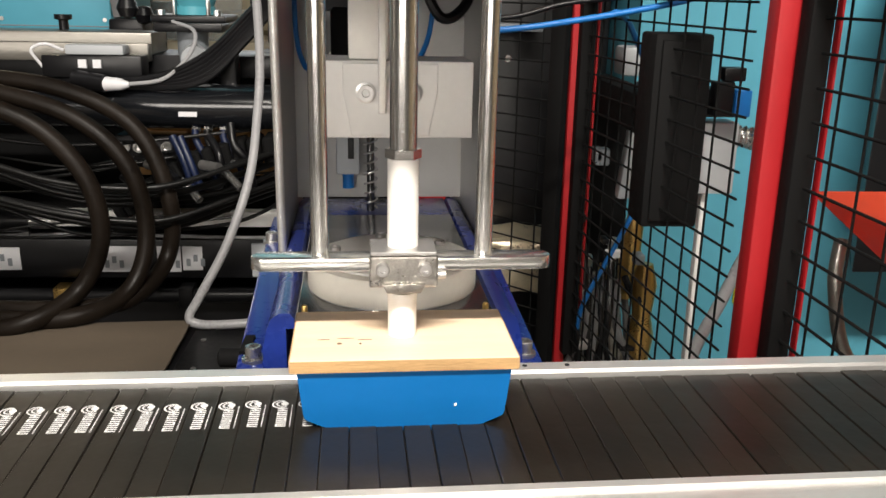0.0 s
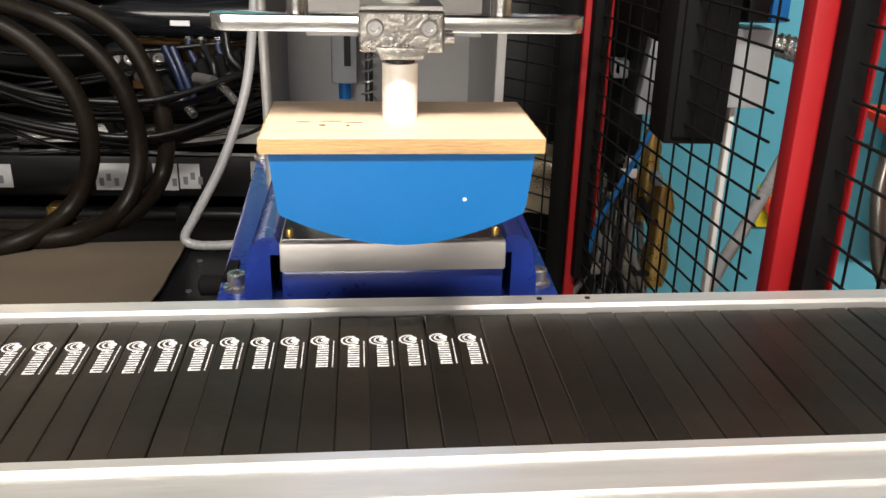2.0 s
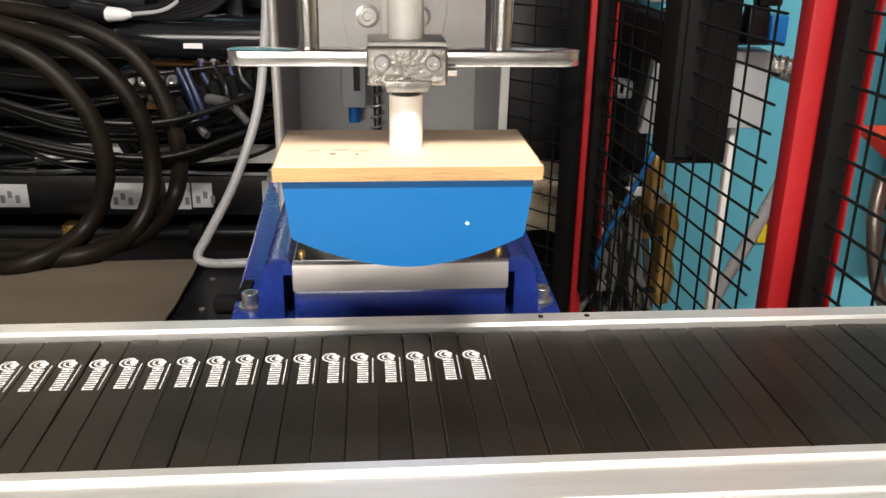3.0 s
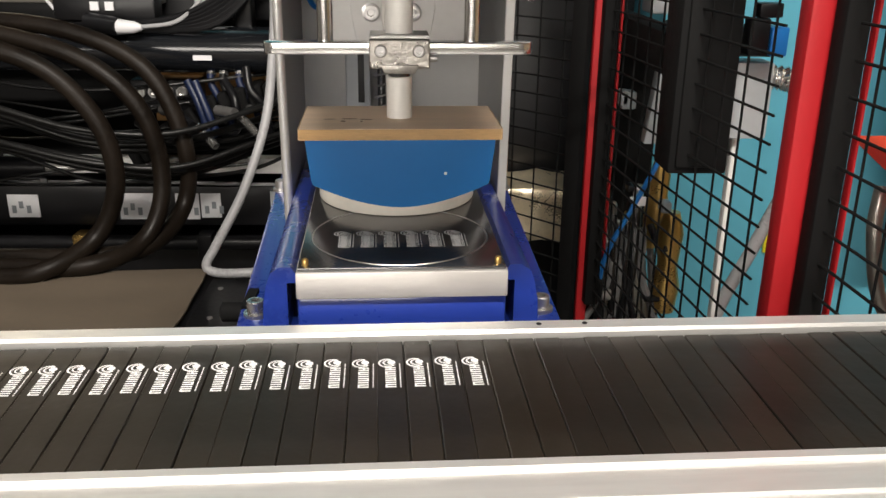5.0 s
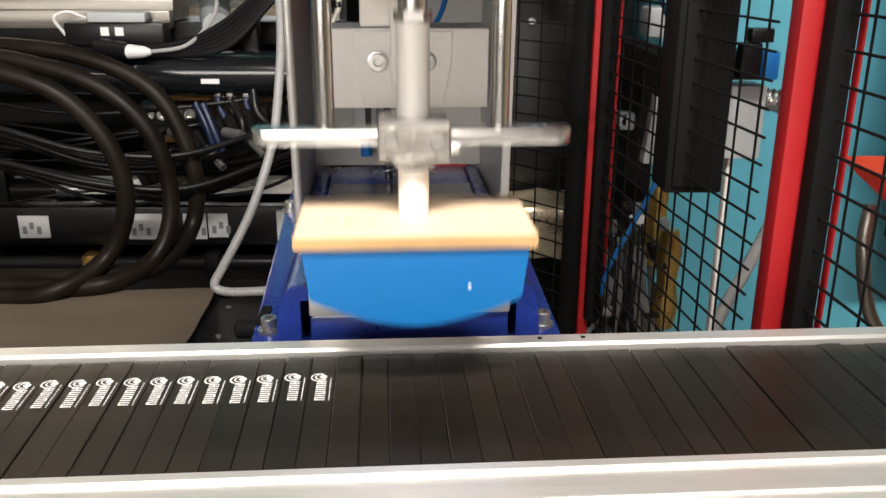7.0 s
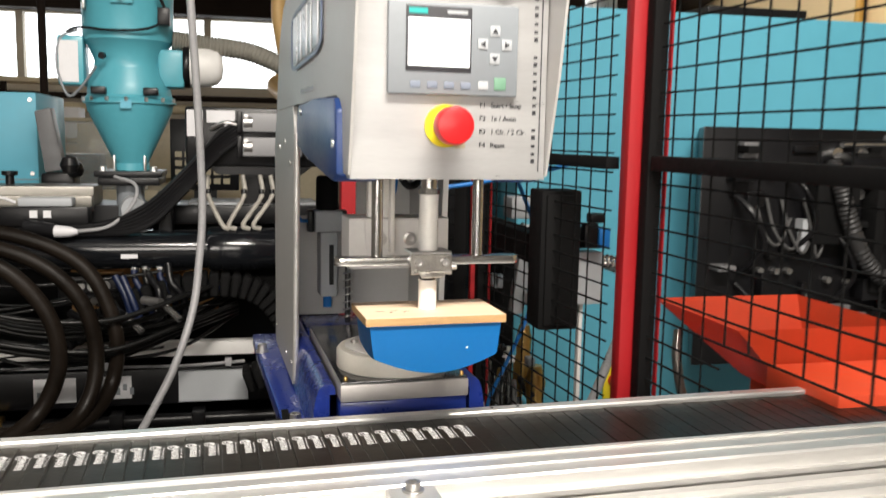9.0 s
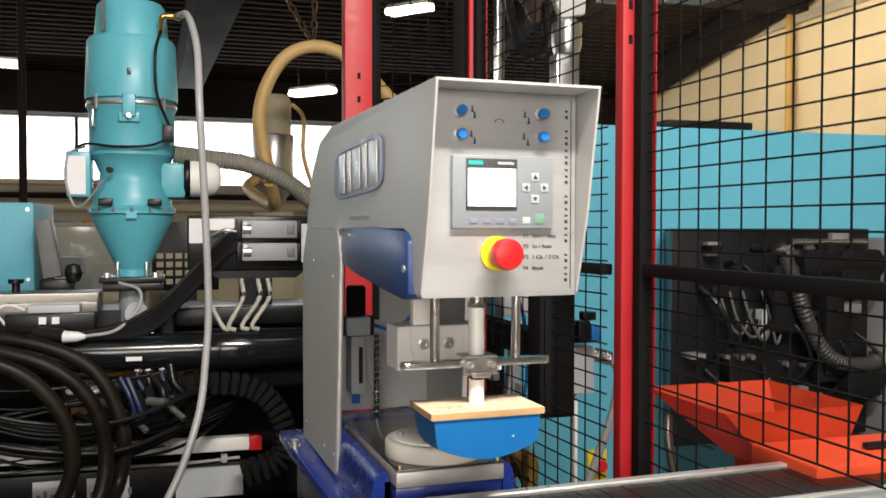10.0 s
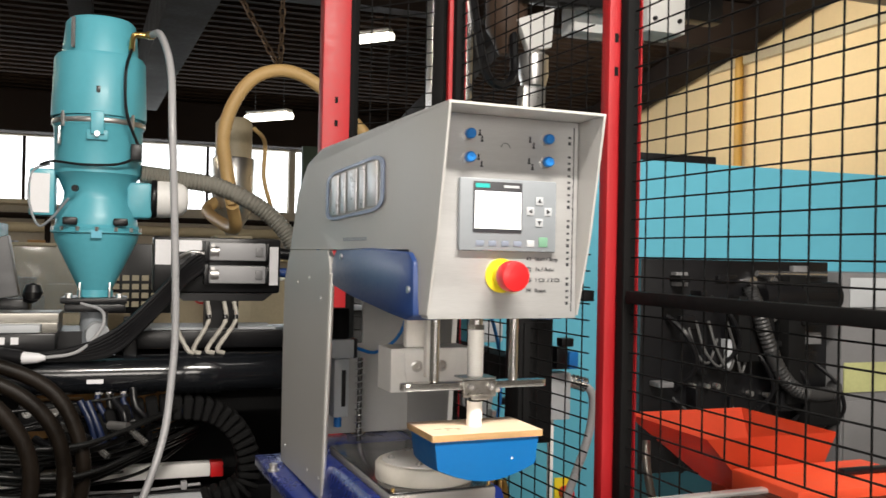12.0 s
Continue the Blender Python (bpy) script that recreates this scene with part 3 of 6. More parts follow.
    part("tag", box(0.002, 0.012, -0.009, -0.008, 1.250, 1.256, 0, pose(0, 0, 0)), CREAM_METAL, e, smooth=False)
    # four throttle knobs
    for x in (-0.0535, 0.0500):
        for z in (1.4370, 1.4095):
            base = part("throttle", lathe(((0.0075, 0), (0.0075, 0.003), (0.005, 0.0035), (0.005, 0.007)), 6, rod_matrix((x, -0.0002, z), (x, -1, z))), STEEL, t, "steel throttle valve with a blue knob", False)
            part("knob", lathe(((0.005, 0.007), (0.0062, 0.008), (0.0062, 0.014), (0.005, 0.0155), (0.0018, 0.0155), (0.0018, 0.0145)), 20, rod_matrix((x, -0.0002, z), (x, -1, z))), BLUE_PLASTIC, base)
    # small printed arrows and the arc between the knobs
    bm = bm_new()
    for sx, z in ((-0.037, 1.441), (-0.034, 1.434), (-0.038, 1.412), (-0.034, 1.404), (0.030, 1.437), (0.035, 1.430), (0.029, 1.411), (0.034, 1.404)):
        add_box(bm, sx - 0.001, sx + 0.001, -0.0006, -0.0002, z - 0.003, z + 0.003, 0, pose(0, 0, 0))
        add_box(bm, sx - 0.0018, sx + 0.0018, -0.0006, -0.0002, z - 0.0045, z - 0.0026)
    for k in range(9):
        a = radians(15 + k * 18)
        add_box(bm, -0.001, 0.001, -0.0006, -0.0002, 0.0058, 0.0066, 0, pose(-0.003, 0, 1.4235, 0, 90 - math.degrees(a), 0))
    part("print_mark", bm, PRINT, pan, smooth=False)
    for z, left, right in ((1.2925, "F1", "Start / Stop"), (1.2800, "F2", "1x / Auto"), (1.2670, "F3", "1 Clr. / 2 Clr."), (1.2540, "F4", "Reset")):
        words(left, 0.0068, pose(0.0285, -0.0006, z - 0.003, 90, 0, 0), PRINT, pan)
        words(right, 0.0068, pose(0.0400, -0.0006, z - 0.003, 90, 0, 0), PRINT, pan)
    # the maker's line up the panel edge, as plain bars
    z = 1.236
    for run in (5, 8, 9, 2):
        for k in range(run):
            part("name_bar", box(0.0830, 0.0868, -0.0006, -0.0002, z, z + 0.0026 + 0.0014 * ((k * 7) % 3 == 0)), PRINT, pan, smooth=False)
            z += 0.0078
        z += 0.0085
    part("edge_slot", box(0.0905, 0.0915, -0.0008, -0.0002, 1.228, 1.455), PRINT, pan, smooth=False)
    # emblem on the side sheet: a rounded frame round plain uprights
    def rounded(y0, y1, z0, z1, r):
        pts = []
        for cy, cz, a0 in ((y1 - r[0], z1 - r[1], 0), (y0 + r[0], z1 - r[1], 90), (y0 + r[0], z0 + r[1], 180), (y1 - r[0], z0 + r[1], 270)):
            for k in range(6):
                an = radians(a0 + 18 * k)
                pts.append((cy + r[0] * math.cos(an), cz + r[1] * math.sin(an)))
        return pts
    bm = bm_new()
    lift = lambda y, z: z + 0.035 * (0.29 - y)
    outer, inner = rounded(0.150, 0.425, 1.348, 1.424, (0.05, 0.016)), rounded(0.164, 0.411, 1.3525, 1.4195, (0.04, 0.013))
    loops = [[bm.verts.new((x, y, lift(y, z))) for y, z in ring] for x, ring in ((-0.1008, outer), (-0.1020, outer), (-0.1020, inner), (-0.1008, inner))]
    for la, lb in zip(loops, loops[1:]):
        for k in range(24):
            bm.faces.new((la[k], la[(k + 1) % 24], lb[(k + 1) % 24], lb[k]))
    flare(bm)
    emblem = part("emblem", bm, LOGO_BLUE, t, "blue grey rounded frame round polished bars")
    for yb, w in ((0.198, 0.020), (0.243, 0.011), (0.288, 0.020), (0.333, 0.011), (0.376, 0.018)):
        bm = bm_new()
        add_box(bm, -0.1022, -0.1008, yb - w, yb + w, lift(yb, 1.356), lift(yb, 1.416), 0.0004)
        part("emblem_bar", flare(bm), LOGO_LIGHT, emblem)
    for k in range(13):
        yb = 0.22 + k * 0.0085
        part("name_bar", flare(box(-0.1012, -0.1006, yb, yb + 0.006, 1.312, 1.3175)), GREY_PLASTIC, t, smooth=False)


press_head()


def press_inside():
    t = PRESS
    # spindle spring, water trap, valve and cables
    line = [(-0.0125 + 0.0075 * math.cos(k * 0.8), 0.55 + 0.0075 * math.sin(k * 0.8), 0.965 + 0.0015 * k) for k in range(97)]
    part("spindle_spring", tube(line, 0.0011, 6, 2), STEEL, t)
    part("spindle", rod((-0.0125, 0.55, 0.9622), (-0.0125, 0.55, 1.1095), 0.0045), DARK_STEEL, t)
    trap = part("water_trap", box(-0.036, -0.008, 0.575, 0.6175, 1.0, 1.105, 0.003), GREY_LIGHT, t, "grey pneumatic water trap")
    part("sight_slot", box(-0.022, -0.015, 0.572, 0.5748, 1.02, 1.085), BLACK, trap, smooth=False)
    part("drain_cap", rod((-0.022, 0.596, 0.98), (-0.022, 0.596, 0.9995), 0.007), BLUE_PLASTIC, trap)
    reg = part("regulator", box(-0.045, -0.001, 0.57, 0.6175, 1.106, 1.14, 0.003), GREY_LIGHT, t, "pressure regulator with black knob")
    part("fitting", box(-0.055, -0.0455, 0.58, 0.605, 1.105, 1.14, 0.002), BLACK, reg)
    part("fitting", box(-0.0005, 0.008, 0.58, 0.605, 1.105, 1.14, 0.002), BLACK, reg)
    part("regulator_knob", lathe(((0.018, 1.1405), (0.018, 1.19), (0.015, 1.195)), 20, pose(-0.023, 0.594, 0)), BLACK_MATT, reg)
    for unit in (trap, reg):
        for ob in [unit] + list(unit.children):
            ob.data.transform(Matrix.Translation((-0.017, 0, 0)))
    part("air_line", tube([(-0.072, 0.59, 1.122), (-0.088, 0.57, 1.13), (-0.096, 0.55, 1.18), (-0.094, 0.55, 1.30)], 0.003, 8), BLUE_PLASTIC, t)
    part("air_line", tube([(-0.0085, 0.59, 1.122), (0.02, 0.55, 1.12), (0.05, 0.50, 1.17), (0.055, 0.48, 1.30)], 0.003, 8), BLUE_PLASTIC, t)
    part("cable_loop", tube([(0.05, 0.45, 1.36), (0.035, 0.44, 1.25), (0.055, 0.43, 1.19), (0.085, 0.44, 1.21), (0.085, 0.45, 1.28), (0.06, 0.47, 1.36)], 0.0055, 8), BLACK, t)


press_inside()

# ---- moving parts of the press ----
SLIDE_REF = LINE @ pose(0, 0.24, 1.096)
SLIDE = thing("slide_carriage", SLIDE_REF, "white slide block with a screwed cover and a lever", "carriage")


def slide_carriage():
    t = SLIDE
    part("block", box(-0.0605, 0.0665, 0.240, 0.30, 1.096, 1.1590, 0.001), WHITE, t, "white slide block", False)
    part("cover", prism([(-0.034, 1.0985), (0.030, 1.0985), (0.037, 1.135), (0.037, 1.157), (-0.041, 1.157), (-0.041, 1.135)], "y", 0.2375, 0.2397, 0.0006), WHITE, t, smooth=False)
    for x in (-0.022, 0.016):
        part("cap_screw", lathe(((0.0085, 0), (0.0085, 0.002), (0.0065, 0.0025), (0.0065, 0.006), (0.0035, 0.006), (0.003, 0.003)), 20, rod_matrix((x, 0.2373, 1.1335), (x, -1, 1.1335))), STEEL, t)
    part("lever", prism([(-0.012, 1.118), (-0.006, 1.118), (-0.006, 1.40), (-0.012, 1.40)], "y", 0.2235, 0.2372, 0.0015), ALU_MATT, t, "grey steel lever")
    part("carriage_plate", box(-0.036, -0.003, 0.245, 0.26, 1.1595, 1.42, 0.002), ALU_MATT, t)


slide_carriage()
PAD_REF = LINE @ pose(0, 0.0745, 1.084)      # the shaft's foot on the board, forward and raised
RAM = thing("pad_ram", PAD_REF, "blue silicone printing pad on a beech board, hung from chrome rods", "printing pad")


def pad_ram():
    t = RAM
    y0, y1 = 0.0323, 0.1167
    board = part("board", box(-0.0693, 0.0693, y0, y1, 1.0762, 1.084, 0.0004), WOOD, t, "pale beech mounting board", False)
    # sawn sides: grain tone plus the shade below the lit top, in one colour
    for ya, yb in ((y0 - 0.0006, y0 - 0.0001), (y1 + 0.0001, y1 + 0.0006)):
        part("edge_grain", box(-0.0690, 0.0690, ya, yb, 1.0765, 1.0838), WOOD_EDGE_SHADED, board, "brown sawn edge grain, darkened for the shade on it", False)
    for xa, xb in ((-0.0699, -0.0694), (0.0694, 0.0699)):
        part("end_grain", box(xa, xb, y0 + 0.0004, y1 - 0.0004, 1.0765, 1.0838), WOOD_EDGE_SHADED, board, "brown sawn end grain, darkened for the shade on it", False)
    # pad: flat ends, belly arched lengthwise and rounded crosswise
    bm = bm_new()
    nx, ny = 28, 12
    half_x, half_y, yc = 0.0656, 0.0395, (y0 + y1) / 2
    ztop = 1.0760
    grid = []
    for i in range(nx + 1):
        u = -1 + 2 * i / nx
        row = []
        for j in range(ny + 1):
            v = -1 + 2 * j / ny
            drop = 0.0325 + 0.0188 * (1 - abs(u) ** 1.8) - 0.003 * abs(v) ** 3
            sx = half_x * (1 - 0.055 * (1 if abs(u) > 0.999 else 0))
            row.append(bm.verts.new((u * sx, yc + v * half_y, ztop - drop)))
        grid.append(row)
    roof_v = [[bm.verts.new((u * half_x, yc + v * half_y, ztop)) for v in (-1 + 2 * j / ny for j in range(ny + 1))] for u in (-1 + 2 * i / nx for i in range(nx + 1))]
    for i in range(nx):
        for j in range(ny):
            bm.faces.new((grid[i][j], grid[i][j + 1], grid[i + 1][j + 1], grid[i + 1][j]))
            bm.faces.new((roof_v[i][j], roof_v[i + 1][j], roof_v[i + 1][j + 1], roof_v[i][j + 1]))
    for i in range(nx):
        bm.faces.new((grid[i][0], grid[i + 1][0], roof_v[i + 1][0], roof_v[i][0]))
        bm.faces.new((grid[i + 1][ny], grid[i][ny], roof_v[i][ny], roof_v[i + 1][ny]))
    for j in range(ny):
        bm.faces.new((grid[0][j + 1], grid[0][j], roof_v[0][j], roof_v[0][j + 1]))
        bm.faces.new((grid[nx][j], grid[nx][j + 1], roof_v[nx][j + 1], roof_v[nx][j]))
    pad = part("pad", bm, PAD_BLUE, t, "glossy blue silicone pad with an arched belly")
    part("bubble", lathe(((0.0, 0), (0.0011, 0.0003), (0.0008, 0.0008)), 10, rod_matrix((0.031, yc - half_y + 0.0001, 1.052), (0.031, -1, 1.052))), WHITE, pad)
    for x, y, w, d in ((-0.050, 0.066, 0.008, 0.0003), (-0.036, 0.0675, 0.011, 0.0003), (-0.040, 0.059, 0.0035, 0.0014), (-0.027, 0.0585, 0.0018, 0.0012), (-0.024, 0.065, 0.009, 0.0003)):
        part("ink_stain", lathe(((1.0, 0), (1.0, 0.00025), (0.6, 0.0003)), 12, Matrix.Translation((x, y, 1.0840)) @ Matrix.Diagonal((w / 2, d, 1, 1))), STAIN, board)
    yc2 = 0.0745
    part("shaft", rod((0, yc2, 1.0842), (0, yc2, 1.1135), 0.0092, 28), ALU_MATT, t, "matt aluminium shaft")
    bar = part("crossbar", prism([(s * (0.0853 + 0.009 * math.cos(radians(a))), yc2 + s * 0.009 * math.sin(radians(a))) for s in (1, -1) for a in range(-90, 91, 15)], "z", 1.1295, 1.1375, 0.0006), CHROME, t, "polished steel crossbar with rounded ends")
    cl = part("clamp", box(-0.0212, 0.0212, yc2 - 0.0155, yc2 - 0.0095, 1.1205, 1.1405, 0.0012), CAST, t, "machined clamp with two cap screws", False)
    bm = prism([(-0.0105, 1.1175), (0.0105, 1.1175), (0.0135, 1.1235), (-0.0135, 1.1235)], "y", yc2 - 0.0185, yc2 - 0.0157, 0.0008)
    part("jaw", bm, CAST, cl)
    part("clamp_top", box(-0.0205, 0.0205, yc2 - 0.0155, yc2 + 0.0155, 1.1410, 1.1435, 0.0006), STEEL, t, smooth=False)
    for x in (-0.0132, 0.0132):
        part("cap_screw", lathe(((0.0042, 0), (0.0042, 0.004), (0.0036, 0.0048), (0.002, 0.0048), (0.0018, 0.002)), 16, rod_matrix((x, yc2 - 0.0157, 1.133), (x, -1, 1.133))), STEEL, cl)
    part("side_screw", rod((0.0214, yc2 - 0.012, 1.1275), (0.0262, yc2 - 0.012, 1.1275), 0.0026, 12), STEEL, cl)
    part("neck", rod((0, yc2, 1.1137), (0, yc2, 1.1203), 0.0078, 24), DARK_STEEL, t)
    part("extension", rod((0, yc2, 1.1437), (0, yc2, 1.199), 0.0097, 28), ALU_MATT, t, "matt white aluminium extension")
    part("nut", lathe(((0.0112, 1.1992), (0.0112, 1.2048)), 6, pose(0, yc2, 0)), CHROME, t, smooth=False)
    part("piston_rod", rod((0, yc2, 1.205), (0, yc2, 1.43), 0.0084, 28), CHROME, t)
    for x in (-0.0515, 0.0515):
        part("guide_rod", rod((x, yc2 + 0.002, 1.1377), (x, yc2 + 0.002, 1.43), 0.0056, 24), CHROME, t, "polished guide rod")
    # drawn at 1:1.075 about the shaft's foot
    grow = Matrix.Translation((0, yc2, 1.084)) @ Matrix.Scale(1.075, 4) @ Matrix.Translation((0, -yc2, -1.084))
    for ob in t.children_recursive:
        ob.data.transform(grow)


pad_ram()

CUP_REF = LINE @ pose(0, 0.2545, 0.9697)
CUP = thing("ink_cup", CUP_REF, "round off-white ink cup sliding on the steel plate", "ink cup")


def ink_cup():
    t = CUP
    m = pose(0, 0.2545, 0)
    part("wall", lathe(((0.070, 0.9698), (0.0715, 0.9702), (0.0725, 0.972), (0.0725, 0.990), (0.070, 0.9935), (0.060, 0.9945), (0.0, 0.9945)), 64, m, caps=False), CUP_WHITE, t, "off-white ceramic cup wall")
    part("lid", lathe(((0.062, 0.9947), (0.062, 0.9965), (0.060, 0.9975), (0.0, 0.9975)), 48, m, caps=False), ALU_MATT, t)
    for a in (30, 100, 170, 240, 310):
        p = (0.05 * math.cos(radians(a)), 0.2545 + 0.05 * math.sin(radians(a)))
        part("screw", lathe(((0.005, 0.9977), (0.005, 1.0005), (0.003, 1.0007), (0.0026, 0.999)), 14, pose(p[0], p[1], 0)), STEEL, t)


ink_cup()

# ---- safety fence ----
SPACE = HALL


def fence_post(x, y, yaw, w=0.045, d=0.045, z1=2.4):
    m = pose(x, y, 0, 0, 0, yaw)
    t = thing("fence_post", m, "tall red painted steel fence post with slots", "post", "red fence posts")
    bm = bm_new()
    add_box(bm, -w / 2, w / 2, -d / 2, d / 2, 0.01, z1, 0.003, m)
    part("tube", bm, RED, t)
    foot = 0.06 if w > 0.02 else w
    bm = bm_new()
    add_box(bm, -foot, foot, -foot, foot, 0, 0.01, 0, m)
    part("foot_plate", bm, RED, t, smooth=False)
    for z in () if w < 0.02 else (1.62, 1.68, 2.10, 2.16, 0.6):
        bm = bm_new()
        add_box(bm, -0.004, 0.004, -d / 2 - 0.0008, -d / 2 - 0.0002, z, z + 0.016, 0, m)
        part("slot", bm, BLACK_MATT, t, smooth=False)
    return t


def fence_panel(a, b, z0, z1, pitch_x, pitch_z, label, bars=(), r=0.0016, ends=2, drop=None, first=0.0115):
    """A dark frame with welded wires between two places on the plan."""
    a, b = Vector((*a, 0)), Vector((*b, 0))
    d = (b - a).normalized()
    length = (b - a).length
    yaw = math.degrees(math.atan2(d.y, d.x))
    m = pose(a.x, a.y, 0, 0, 0, yaw)
    t = thing("wire_fence", m @ pose(0, 0, z0), label, "fence", "wire mesh panels")
    low = drop[1] if drop else z0
    for x0, x1, p, q in ((0, 0.024, low, z1), (length - 0.03, length, z0, z1))[:ends]:
        bm = bm_new()
        add_box(bm, x0, x1, -0.012, 0.012, p, q, 0.002, m)
        part("upright", bm, BLACK_MATT, t)
    for z, h in bars:
        bm = bm_new()
        add_box(bm, 0.031, length - 0.031, -0.012, 0.012, z - h / 2, z + h / 2, 0.002, m)
        part("crossbar", bm, BLACK_MATT, t)
    bm = bm_new()
    x = first
    while x < length - 0.01:
        add_rod(bm, m @ Vector((x, 0.004, low if drop and x < drop[0] else z0)), m @ Vector((x, 0.004, z1)), r, 6)
        x += pitch_x
    z = z0 + 0.002
    while z < z1:
        add_rod(bm, m @ Vector((0.03, 0, z)), m @ Vector((length - 0.03, 0, z)), r, 6)
        z += pitch_z
    z = z0 + 0.002 - pitch_z
    while drop and z > low:
        add_rod(bm, m @ Vector((0.024, 0, z)), m @ Vector((drop[0], 0, z)), r, 6)
        z -= pitch_z
    part("wire_mesh", bm, BLACK_MATT, t, "black welded wire mesh")


fence_post(0.3835, 0.415, 0, 0.029, 0.029)
fence_post(0.4265, 0.392, 0, 0.004, 0.012)
fence_post(0.3055, 1.05, 0, 0.019, 0.019)
fence_post(0.3415, 1.05, 0, 0.005, 0.012)
fence_post(0.065, 1.27, 0, 0.073, 0.05)
fence_panel((0.4005, 0.397), (0.46, -1.2), 0.9965, 2.3, 0.0528, 0.0332, "black wire mesh fence panel beside the conveyor", ((1.228, 0.022),), drop=(0.22, 0.55))
fence_panel((0.3175, 1.045), (0.3755, 0.432), 0.572, 2.3, 0.0528, 0.0303, "black wire mesh fence panel between two red posts", ((1.225, 0.02),), ends=1, first=0.030)
fence_panel((0.10, 1.262), (0.294, 1.062), 0.3, 2.3, 0.0528, 0.0332, "black wire mesh fence panel behind the press", ((1.228, 0.02),))

# ---- behind the fence ----


def moulding_machine_right():
    t = thing("moulding_machine", pose(1.9, 1.7, 0), "light blue injection moulding machine cover", "machine")
    bm = bm_new()
    add_prism(bm, [(0.485, 0.12), (0.485, 1.595), (2.9, 1.595), (2.9, 0.12)], "y", 1.31, 2.1, 0.004)
    part("cover", bm, SKYBLUE, t, "light blue painted sheet cover", False)
    part("plinth", box(0.64, 2.88, 1.33, 2.08, 0, 0.118), BLACK, t, smooth=False)
    part("top_plate", box(1.02, 1.32, 1.36, 1.75, 1.596, 1.625, 0.004), BLACK, t)
    # the dark open mould space
    w = part("mould_space", prism([(0.86, 1.06), (1.49, 1.06), (1.49, 1.3085), (0.985, 1.3085)], "z", 0.72, 1.298, 0.004), BLACK, t, "black open clamping unit")
    for k, (x0, x1, z0, z1) in enumerate(((1.14, 1.26, 1.02, 1.2), (1.30, 1.36, 0.9, 1.26), (1.34, 1.47, 1.12, 1.24), (1.36, 1.47, 0.84, 0.92))):
        part("mould_block", box(x0, x1, 1.01 - 0.01 * k, 1.0595, z0, z1, 0.006), BLACK_MATT, w)
    for x, z in ((1.21, 1.24), (1.28, 1.24), (1.21, 1.14), (1.28, 1.14), (1.34, 1.17)):
        part("bolt", rod((x, 1.0595, z), (x, 1.04, z), 0.014, 12), CHROME, w)
    part("tie_bar", rod((1.22, 1.04, 1.262), (1.46, 1.04, 1.262), 0.009, 12), CHROME, w)
    part("upper_tie", rod((1.22, 1.03, 1.20), (1.48, 1.03, 1.20), 0.042, 20), BLACK, w)
    part("hose", tube([(1.182, 1.02, 1.22), (1.188, 0.99, 1.16), (1.214, 0.985, 1.081), (1.264, 0.985, 0.988), (1.333, 0.985, 0.936), (1.441, 0.99, 0.929), (1.49, 1.03, 0.94)], 0.019, 10, 16, 0.0025), HOSE_DARK, w)
    for k, (x, dx) in enumerate(((1.00, 0.05), (1.03, 0.06), (1.07, 0.05), (1.13, 0.03))):
        part("lead", tube([(x, 1.05, 1.13), (x + 0.01, 1.02, 1.05), (x + dx, 1.02, 1.02 - 0.01 * k), (x + dx + 0.05, 1.05, 1.08)], 0.004, 8), LEAD_GREY, w)
    part("tag", box(1.15, 1.19, 1.055, 1.0592, 1.13, 1.18), LABEL, w, smooth=False)
    part("tag", box(1.12, 1.135, 1.03, 1.0595, 1.0, 1.08), GREY_LIGHT, w, smooth=False)
    random.seed(21)
    for k in range(34):
        x, z = random.uniform(0.89, 1.40), random.uniform(0.78, 1.26)
        sx, sz = random.uniform(0.01, 0.07), random.uniform(0.01, 0.06)
        part("mould_block", box(x, x + sx, 1.0595 - random.uniform(0.008, 0.06), 1.0596, z, z + sz, 0.002), (BLACK, BLACK_MATT, MOTOR_GREY, BLACK)[k % 4], w)
    for k in range(10):
        x, z = random.uniform(0.92, 1.5), random.uniform(0.84, 1.0)
        part("bolt", rod((x, 1.0595, z), (x, 1.04, z), 0.008, 8), STEEL, w)
    for k in range(7):
        x, z = random.uniform(0.9, 1.45), random.uniform(0.9, 1.2)
        part("lead", tube([(x, 1.05, z), (x + 0.03, 1.0, z - 0.05), (x + 0.06, 1.0, z - 0.13), (x + 0.03, 1.05, z - 0.2)], 0.006, 8), BLACK, w)
    e = part("stop_plate", box(0.74, 0.80, 1.30, 1.3085, 0.57, 0.66, 0.002), YELLOW, t, "yellow stop plate with red button")
    part("button", rod((0.77, 1.2995, 0.62), (0.77, 1.27, 0.62), 0.018, 20), RED_PLASTIC, e)


moulding_machine_right()


def pale_cabinet():
    t = thing("switch_cabinet", pose(1.8, 1.15, 0), "pale grey switch cabinet with a dark band and green sheet", "cabinet")
    part("body", box(1.505, 2.2, 1.02, 1.306, 0.0, 1.27, 0.006), MOTOR_GREY, t)
    part("dark_band", box(1.506, 2.199, 1.014, 1.0195, 1.135, 1.155), BLACK, t, smooth=False)
    part("glazing", box(1.53, 2.17, 1.015, 1.0195, 1.17, 1.255, 0.001), GREY_LIGHT, t)
    part("sheet", box(1.512, 1.9, 1.015, 1.0195, 0.925, 1.01), material("yellow_green_sheet", (0.42, 0.43, 0.20), 0.6), t, smooth=False)
    part("drawer", box(1.512, 2.19, 1.012, 1.0195, 0.55, 0.90, 0.003), MOTOR_GREY, t)


pale_cabinet()


